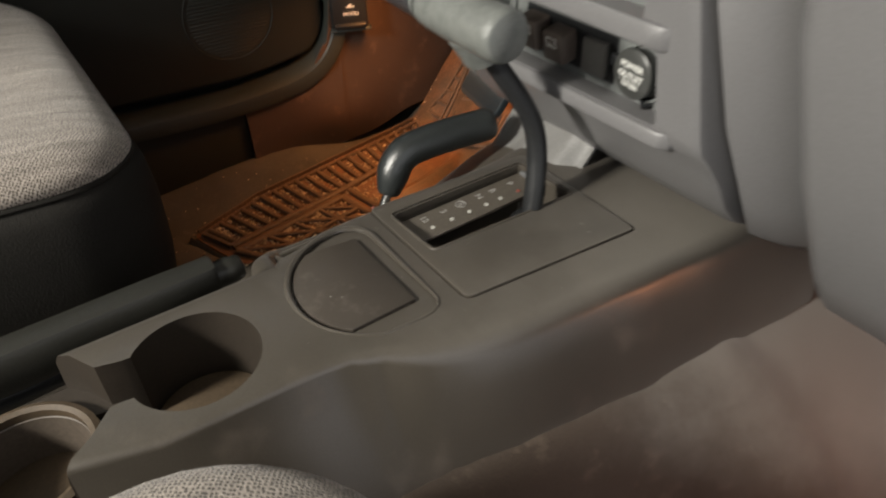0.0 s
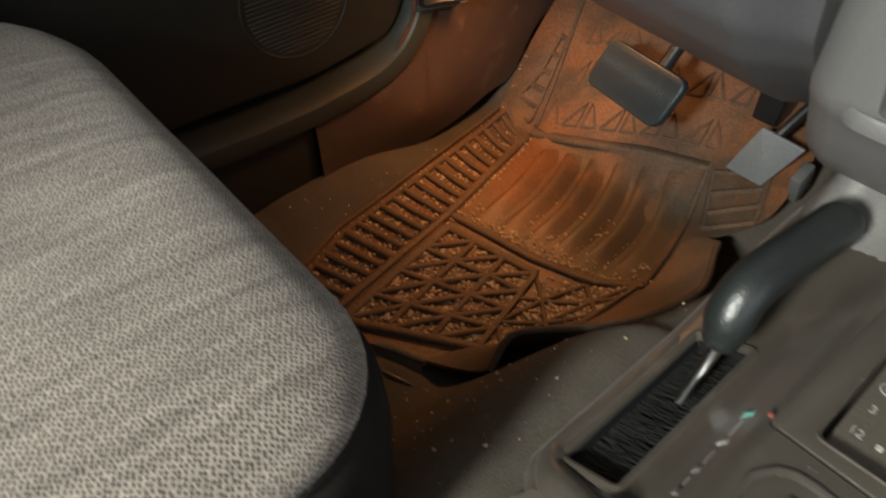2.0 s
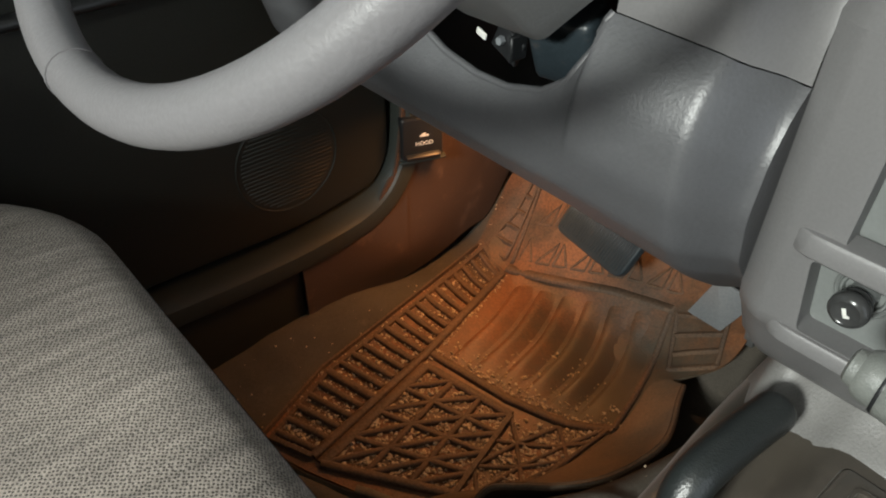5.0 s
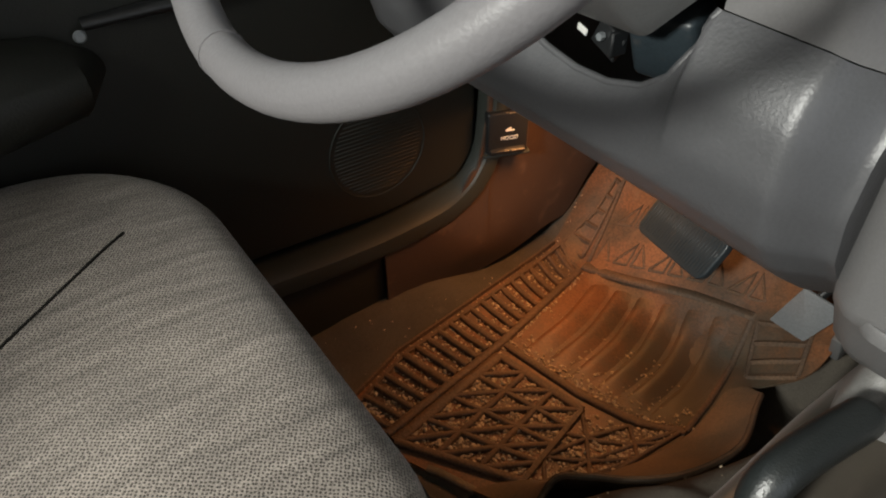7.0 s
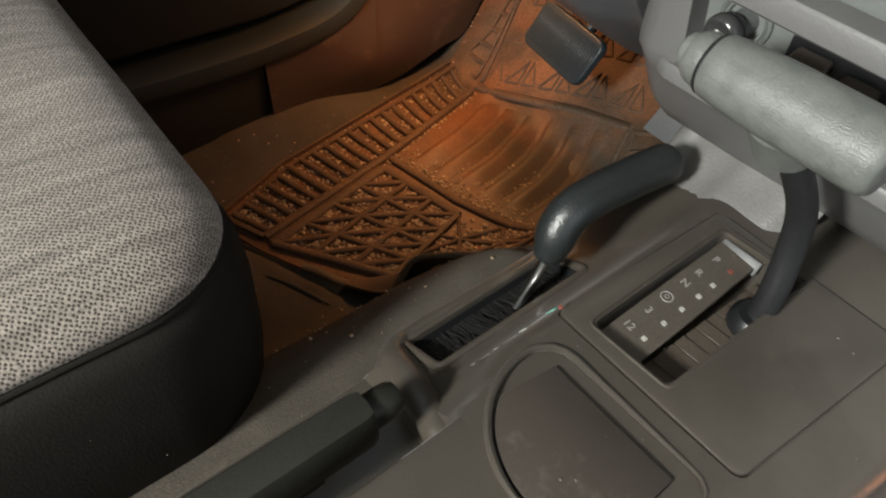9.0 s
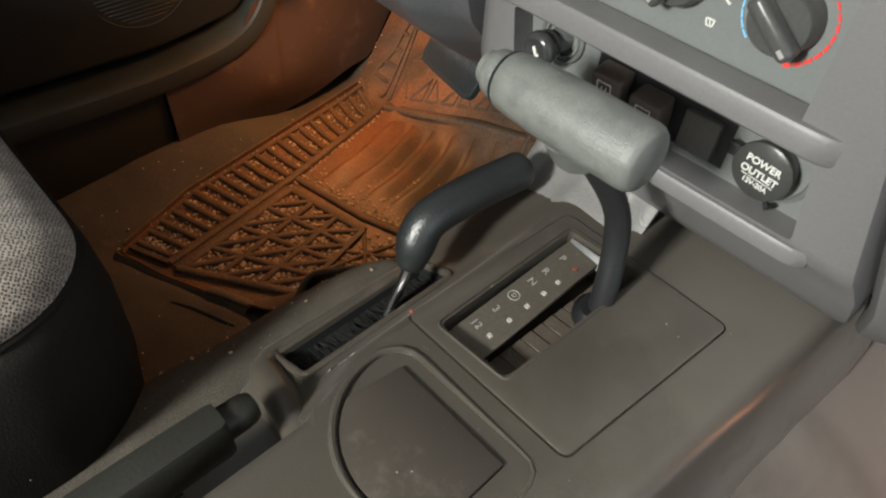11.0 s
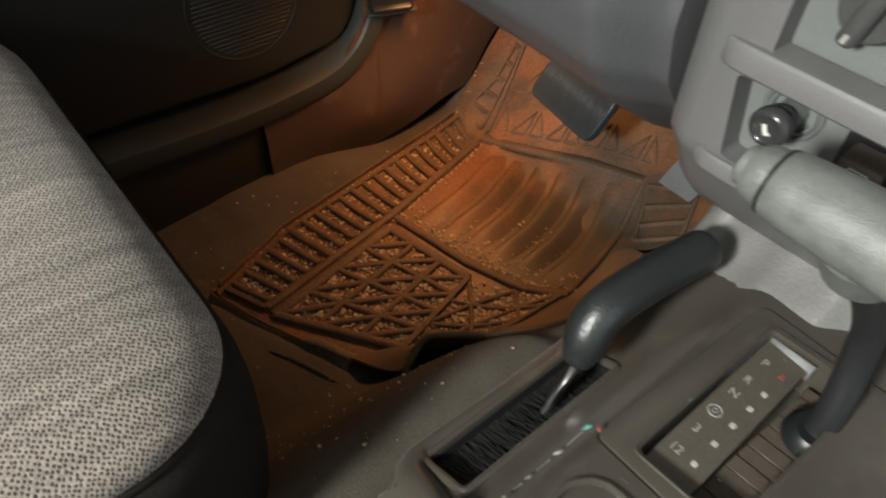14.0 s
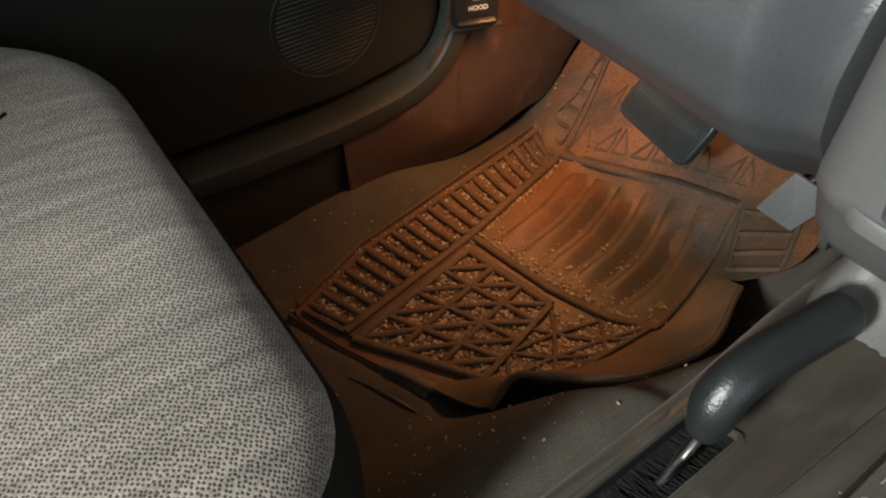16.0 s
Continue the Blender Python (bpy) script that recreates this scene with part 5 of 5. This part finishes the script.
# driver's knee panel with the opening for the column
def knee(x, s):
    """s from 0 at the lower edge to 1 at the top."""
    y0, z0 = 0.207 + 0.0656 * (x + 0.391), 0.323 - 0.118 * (x + 0.391)
    ys_, zs_ = [(0, 0.0), (0.12, -0.026), (0.3, -0.063), (0.45, -0.092), (0.6, -0.113), (0.75, -0.123), (0.87, -0.120), (0.95, -0.110), (1.0, -0.098)], [(0, 0.0), (0.12, 0.016), (0.3, 0.044), (0.45, 0.069), (0.6, 0.097), (0.75, 0.135), (0.87, 0.175), (0.95, 0.200), (1.0, 0.215)]
    dy, dz = lin(s, ys_), lin(s, zs_)
    round_l = interp(x, [(-0.70, 0.05), (-0.64, 0.0)])
    round_r = interp(x, [(-0.252, 0.0), (-0.218, 0.030)]) + (0.06 if x > -0.2155 else 0.0)
    zk = (lin(x, [(-0.33, 0.522), (-0.25, 0.515), (-0.220, 0.500)]) - z0) / 0.215
    return (x, y0 + dy + round_l + round_r, z0 + dz * zk)


OPENING = [(-0.515, 0.530), (-0.495, 0.500), (-0.467, 0.481), (-0.438, 0.467), (-0.408, 0.460), (-0.380, 0.459), (-0.353, 0.465), (-0.336, 0.477), (-0.326, 0.497), (-0.319, 0.523)]


def cut_s(x):
    """Where the column opening cuts the panel, as a share of its height."""
    if not OPENING[0][0] < x < OPENING[-1][0]:
        return 1.0
    goal = lin(x, OPENING)
    a, b = 0.3, 1.0
    for _ in range(24):
        m = (a + b) / 2
        a, b = (m, b) if knee(x, m)[2] < goal else (a, m)
    return a


def knee_cut(x, s):
    """The same, with the top edge following the opening and rolling in towards it."""
    c = cut_s(x)
    px, py, pz = knee(x, s * c)
    k = max(0.0, (s - 0.72) / 0.28) * min(1.0, (1 - c) / 0.06)
    return (px, py + 0.012 * k * k, pz + 0.001 * k)


KNEE_X = span(-0.70, -0.53, 16) + span(-0.52, -0.34, 40) + span(-0.338, -0.314, 14) + span(-0.31, -0.216, 26) + [-0.2150]
part("knee_panel", sheet(knee_cut, KNEE_X, span(0, 1, 34), 0.004), M_KNEE, dash)
lip = [Vector(knee_cut(x, 1.0)) for x in KNEE_X if -0.513 < x < -0.319]
part("opening_lip", sweep([p + Vector((0, 0.002, -0.001)) for p in lip], 0.003, 10), M_KNEE, dash)
part("upper_dash", sheet(lambda x, s: (x, 0.108 + 0.0656 * (x + 0.391) + interp(x, [(-0.252, 0.0), (-0.218, 0.030)]) + 0.08 * s * s, lin(x, [(-0.33, 0.5232), (-0.25, 0.5162), (-0.220, 0.5012)]) + 0.16 * s), span(-0.316, -0.216, 16), span(0, 1, 10), 0.01), M_DASH, dash)
part("dash_top", box(1.46, 0.34, 0.03, pose(0.0, 0.36, 0.66)), M_DASH, dash)
part("cluster_hood", box(0.40, 0.10, 0.08, pose(-0.42, 0.20, 0.62), 0.03, 3), M_BLACK, dash)
part("dash_underside", box(0.48, 0.25, 0.01, pose(-0.455, 0.36, 0.375)), M_BLACK, dash)

def on_deck(r):
    return (r.uniform(-0.11, 0.03), r.uniform(-0.11, 0.22), TOP + 0.0012)


def on_skirt(r):
    return (-0.2115 + r.uniform(0.0, 0.004), r.uniform(-0.42, -0.19), r.uniform(0.12, 0.31))


def on_ledge(r):
    return (r.uniform(-0.20, -0.175), r.uniform(-0.30, -0.09), 0.2015)


tagged(part("lint_specks", merge(crumbs(30, on_deck, 0.0002, 0.0007, 21), crumbs(20, on_skirt, 0.0002, 0.0007, 22), crumbs(16, on_ledge, 0.0002, 0.0008, 23)), M_LINT, smooth=False),
       "pale lint and dust specks on the console and seat side", "dust", kind="stuff")

# ---- steering column and wheel ----
W_C, W_TILT, W_R = Vector((-0.384, -0.044, 0.675)), 35.0, 0.178
column = thing("steering_column", (-0.39, 0.1, 0.55), "black plastic steering column shroud", "steering column")
axis = Vector((0, math.cos(radians(W_TILT)), -math.sin(radians(W_TILT))))
shroud_secs = []
for y, z_low, z_mid, z_top, w_low, w_mid in ((-0.012, 0.606, 0.622, 0.700, 0.020, 0.046), (0.0, 0.590, 0.612, 0.704, 0.028, 0.056), (0.045, 0.545, 0.578, 0.690, 0.034, 0.068), (0.092, 0.502, 0.543, 0.660, 0.037, 0.079), (0.104, 0.494, 0.537, 0.650, 0.037, 0.080)):
    shroud_secs.append([(-0.397 + x, y, z) for x, z in soften([(-w_low, z_low), (w_low, z_low), (w_mid, z_mid), (w_mid, z_top), (-w_mid, z_top), (-w_mid, z_mid)], 0.008, 4)])
part("shroud", loft(shroud_secs), M_SHROUD, column, "grey lower cover of the column", angle=50)
part("cover_screw", lathe([(0.0, 0.002), (0.004, 0.0015), (0.005, 0.0)], pose(-0.418, 0.047, 0.5430, 130, 0, 0), 14), M_STEEL, column, "recessed bright screw")
part("inner_column", sweep([W_C + axis * 0.15, W_C + axis * 0.40], 0.03, 16), M_BLACK, column)
part("tag", box(0.010, 0.0015, 0.0055, pose(-0.4250, 0.118, 0.4780, 10, 20, 0), 0.0005, 1), M_WHITE, column, "small white cable tag")
part("bracket", merge(box(0.026, 0.004, 0.020, pose(-0.410, 0.130, 0.472, 0, 25, 0), 0.001, 1), box(0.004, 0.016, 0.018, pose(-0.398, 0.126, 0.474), 0.001, 1)), M_BLACK, column, "black steel bracket")
part("bracket_bolt", lathe([(0.0, 0.004), (0.003, 0.004), (0.0034, 0.0)], pose(-0.4135, 0.127, 0.4745, 90, 0, 0), 6), M_STEEL, column)
part("lock_housing", box(0.052, 0.030, 0.060, pose(-0.372, 0.150, 0.480, 25, 0, 8), 0.006, 3), M_RUBBER, column, "dark blue-grey lock housing")
wheel = thing("steering_wheel", tuple(W_C), "grey vinyl steering wheel", "steering wheel")
wu, wv = Vector((1, 0, 0)), Vector((0, math.sin(radians(W_TILT)), math.cos(radians(W_TILT))))


def rim_point(a, r=W_R):
    return W_C + r * (math.cos(radians(a)) * wu + math.sin(radians(a)) * wv)


part("rim", sweep([rim_point(a) for a in span(0, 360, 96)[:-1]], 0.0114, 20, up=tuple(axis), closed=True), M_WHEEL, wheel)
part("inner_band", sweep([rim_point(a, W_R - 0.0046) for a in span(70, 238, 60)], 0.0086, 14, up=tuple(axis)), M_STITCH, wheel, "dark stitched inner band")
part("rim_seam", sweep([rim_point(-95.6), rim_point(-94.8)], 0.0119, 20, up=tuple(axis)), M_WHEEL, wheel)
for a in (2, 178):
    part("spoke", sweep([rim_point(a, r) for r in (0.172, 0.14, 0.10, 0.05)], [0.014, 0.017, 0.024, 0.03], 16, 0.5, up=tuple(axis)), M_WHEEL, wheel)
part("hub", lathe([(0.0, 0.0), (0.06, 0.0), (0.075, 0.012), (0.07, 0.05), (0.0, 0.06)], Matrix.Translation(W_C - axis * 0.01) @ axis.to_track_quat("Z", "Y").to_matrix().to_4x4(), 32), M_WHEEL, wheel)

# ---- pedals ----
pedal = thing("brake_pedal", (-0.46, 0.38, 0.12), "black ribbed rubber brake pedal", "pedal")
p_x = Vector((0.110, -0.030, 0.008)).normalized()
p_z = p_x.cross(Vector((0.026, 0.022, 0.053))).normalized()
p_y = p_z.cross(p_x)
pm = Matrix.Translation((-0.465, 0.382, 0.1545)) @ Matrix((p_x, p_y, p_z)).transposed().to_4x4()
part("pad", prism(soften([(-0.070, -0.0305), (0.060, -0.0305), (0.068, 0.0305), (-0.062, 0.0305)], 0.015), -0.008, 0.003, 0.0025, 3, pm), M_RUBBER, pedal)
for k in range(26):
    part("pad_rib", box(0.0022, 0.047, 0.0016, pm @ pose(-0.059 + 0.0047 * k, 0.0, 0.0030, 0, 0, -8), 0.0004, 1), M_RUBBER, pedal)
part("arm", sweep([pm @ Vector((0.02, 0.01, -0.006)), (-0.44, 0.44, 0.22), (-0.44, 0.46, 0.34), (-0.44, 0.44, 0.44)], 0.008, 10), M_BLACK, pedal)
gas = thing("accelerator_pedal", (-0.31, 0.42, 0.08), "worn bare metal accelerator pedal", "pedal")
gm = Matrix.Translation((-0.315, 0.430, 0.1075)) @ Matrix.Rotation(radians(90), 4, "X")
part("pad", prism(soften([(-0.036, -0.0325), (0.009, -0.0335), (0.037, 0.0315), (-0.013, 0.0345)], 0.002), -0.003, 0.001, 0.0008, 2, gm), M_STEEL, gas)
part("arm", sweep([gm @ Vector((0, 0.02, -0.004)), (-0.300, 0.46, 0.17), (-0.30, 0.47, 0.30)], 0.006, 10), M_BLACK, gas)
part("bracket", box(0.014, 0.03, 0.04, pose(-0.272, 0.440, 0.095, 20, 0, 0), 0.004), M_SHROUD, gas)
tagged(part("heater_duct", box(0.03, 0.06, 0.10, pose(-0.345, 0.50, 0.17), 0.004), M_BLACK), "black plastic duct behind the accelerator", "duct")

# ---- seats ----
def rounded_ring(x0, x1, y0, y1, radii, inset, n=10, m=14):
    """A rounded rectangle drawn in by inset, with the outward direction at each point; radii from the front right corner, anticlockwise."""
    out = []
    corners = [(x1, y1, 0), (x0, y1, 90), (x0, y0, 180), (x1, y0, 270)]
    for k, (cx, cy, a) in enumerate(corners):
        r = radii[k]
        ox, oy = cx - math.copysign(r, cx - (x0 + x1) / 2), cy - math.copysign(r, cy - (y0 + y1) / 2)
        rr = r - inset
        for j in range(n + 1):
            t = radians(a + 90 * j / n)
            d = Vector((math.cos(t), math.sin(t)))
            out.append((Vector((ox, oy)) + d * rr, d))
        nx, ny, na = corners[(k + 1) % 4]
        r2 = radii[(k + 1) % 4]
        o2 = Vector((nx - math.copysign(r2, nx - (x0 + x1) / 2), ny - math.copysign(r2, ny - (y0 + y1) / 2)))
        d = Vector((math.cos(radians(na)), math.sin(radians(na))))
        a0, a1 = Vector((ox, oy)) + d * rr, o2 + d * (r2 - inset)
        out += [(a0.lerp(a1, j / m), d) for j in range(1, m)]
    return out


def seat(name, xc, side, yf, zt, half, label, inner_r=0.045, outer_r=0.085, hem=0.020, roll=0.045):
    """A cushion whose cloth rolls over a soft edge into dark vinyl sides, with its backrest; side: +1 when the inner edge faces +x."""
    s = thing(name, (xc, yf - 0.3, 0.02), label, "seat")
    x0, x1, y0, y1 = xc - half, xc + half, yf - 0.52, yf
    radii = [inner_r, outer_r, 0.06, 0.06] if side > 0 else [outer_r, inner_r, 0.06, 0.06]

    def height(x, y, inset):
        k = max(0.0, 1 - inset / roll)
        z = zt - hem * (1 - math.sqrt(max(0.0, 1 - k ** 2.3)))
        z -= 0.010 * max(0.0, 1 - (yf - y) / 0.14) ** 2
        z -= 0.010 * math.exp(-((x - xc) / 0.13) ** 2) * min(1.0, (yf - y) / 0.2)
        return z + 0.0025 * noise.noise((x * 13, y * 13, 2))

    insets = [0.0, 0.0015, 0.004, 0.008, 0.013, 0.019, 0.026, 0.034, 0.044]
    rings = [[(p.x, p.y, height(p.x, p.y, d), o) for p, o in rounded_ring(x0, x1, y0, y1, radii, d)] for d in insets]
    core = rings[-1]
    cx, cy = xc, (y0 + y1) / 2
    for t in (0.10, 0.22, 0.36, 0.52, 0.70, 0.88, 0.98):
        rings.append([(x + (cx - x) * t, y + (cy - y) * t, 0, o) for x, y, z, o in core])
        rings[-1] = [(x, y, height(x, y, 1.0), o) for x, y, z, o in rings[-1]]
    bm = bmesh.new()
    uv = bm.loops.layers.uv.new("UVMap")
    rows = [[bm.verts.new(q[:3]) for q in ring] for ring in rings]
    place = {}
    for ring, row in zip(rings, rows):
        for (x, y, z, o), v in zip(ring, row):
            drop = max(0.0, zt - 0.010 - z)
            place[v] = (x + o.x * drop * 0.6, y + o.y * drop * 0.6)
    n = len(rows[0])
    for a, b in zip(rows, rows[1:]):
        for k in range(n):
            bm.faces.new((a[k], a[(k + 1) % n], b[(k + 1) % n], b[k]))
    bm.faces.new(rows[-1])
    under = [bm.verts.new((x - o.x * 0.004, y - o.y * 0.004, z - 0.004)) for x, y, z, o in rings[0]]
    for k in range(n):
        place[under[k]] = place[rows[0][k]]
        bm.faces.new((rows[0][(k + 1) % n], rows[0][k], under[k], under[(k + 1) % n]))
    for f in bm.faces:
        for lp in f.loops:
            lp[uv].uv = place[lp.vert]
    part("cushion", bm, M_CLOTH, s, "grey-beige tweed cloth cushion", angle=80)
    edge = rings[0]
    part("welt", sweep([Vector((x - o.x * 0.0015, y - o.y * 0.0015, z - 0.0035)) for x, y, z, o in edge], 0.0026, 8, closed=True), M_VINYL, s, "dark piping below the cloth")
    levels = [(-0.004, -0.004), (0.002, -0.008), (0.006, -0.020), (0.008, -0.045), (0.006, -0.10), (-0.004, -0.17), (-0.012, -0.24)]
    secs = [[(x + o.x * d, y + o.y * d, max(0.05, z + h)) for x, y, z, o in edge] for d, h in levels]
    part("side_skirt", loft(secs, True, False), M_VINYL, s, "black vinyl side", angle=85)
    part("base", box(2 * half * 0.8, 0.40, 0.07, pose(xc, yf - 0.30, 0.035)), M_BLACK, s)
    back = []
    for k in range(9):
        t = k / 8
        w = half * (0.95 - 0.17 * t * t) * (1 if k < 8 else 0.86)
        th = 0.055 * (1 - 0.35 * t)
        yc, zc = yf - 0.545 - 0.18 * t, zt - 0.06 + 0.60 * t
        back.append([(x, y, zc) for x, y in rounded(xc - w, yc - th, xc + w, yc + th, th * 0.8, 6)])
    part("backrest", loft(back), M_VINYL, s, "upright backrest", angle=50)
    return s, lambda x, y: (x, y, height(x, y, 1.0))


driver, dtop = seat("driver_seat", -0.469, 1, -0.122, 0.348, 0.250, "grey-beige tweed driver's seat with black vinyl sides", 0.075, 0.135, 0.022, 0.05)
part("seam", sweep([Vector(dtop(-0.575 + 0.0012 * k, -0.197 - 0.0016 * k)) + Vector((0, 0, 0.0002)) for k in range(0, 120)], 0.0013, 6), M_VINYL, driver, "dark stitched seam")
seat("passenger_seat", 0.284, -1, -0.117, 0.337, 0.245, "grey-beige tweed passenger seat with black vinyl sides", 0.10, 0.10, 0.022, 0.05)
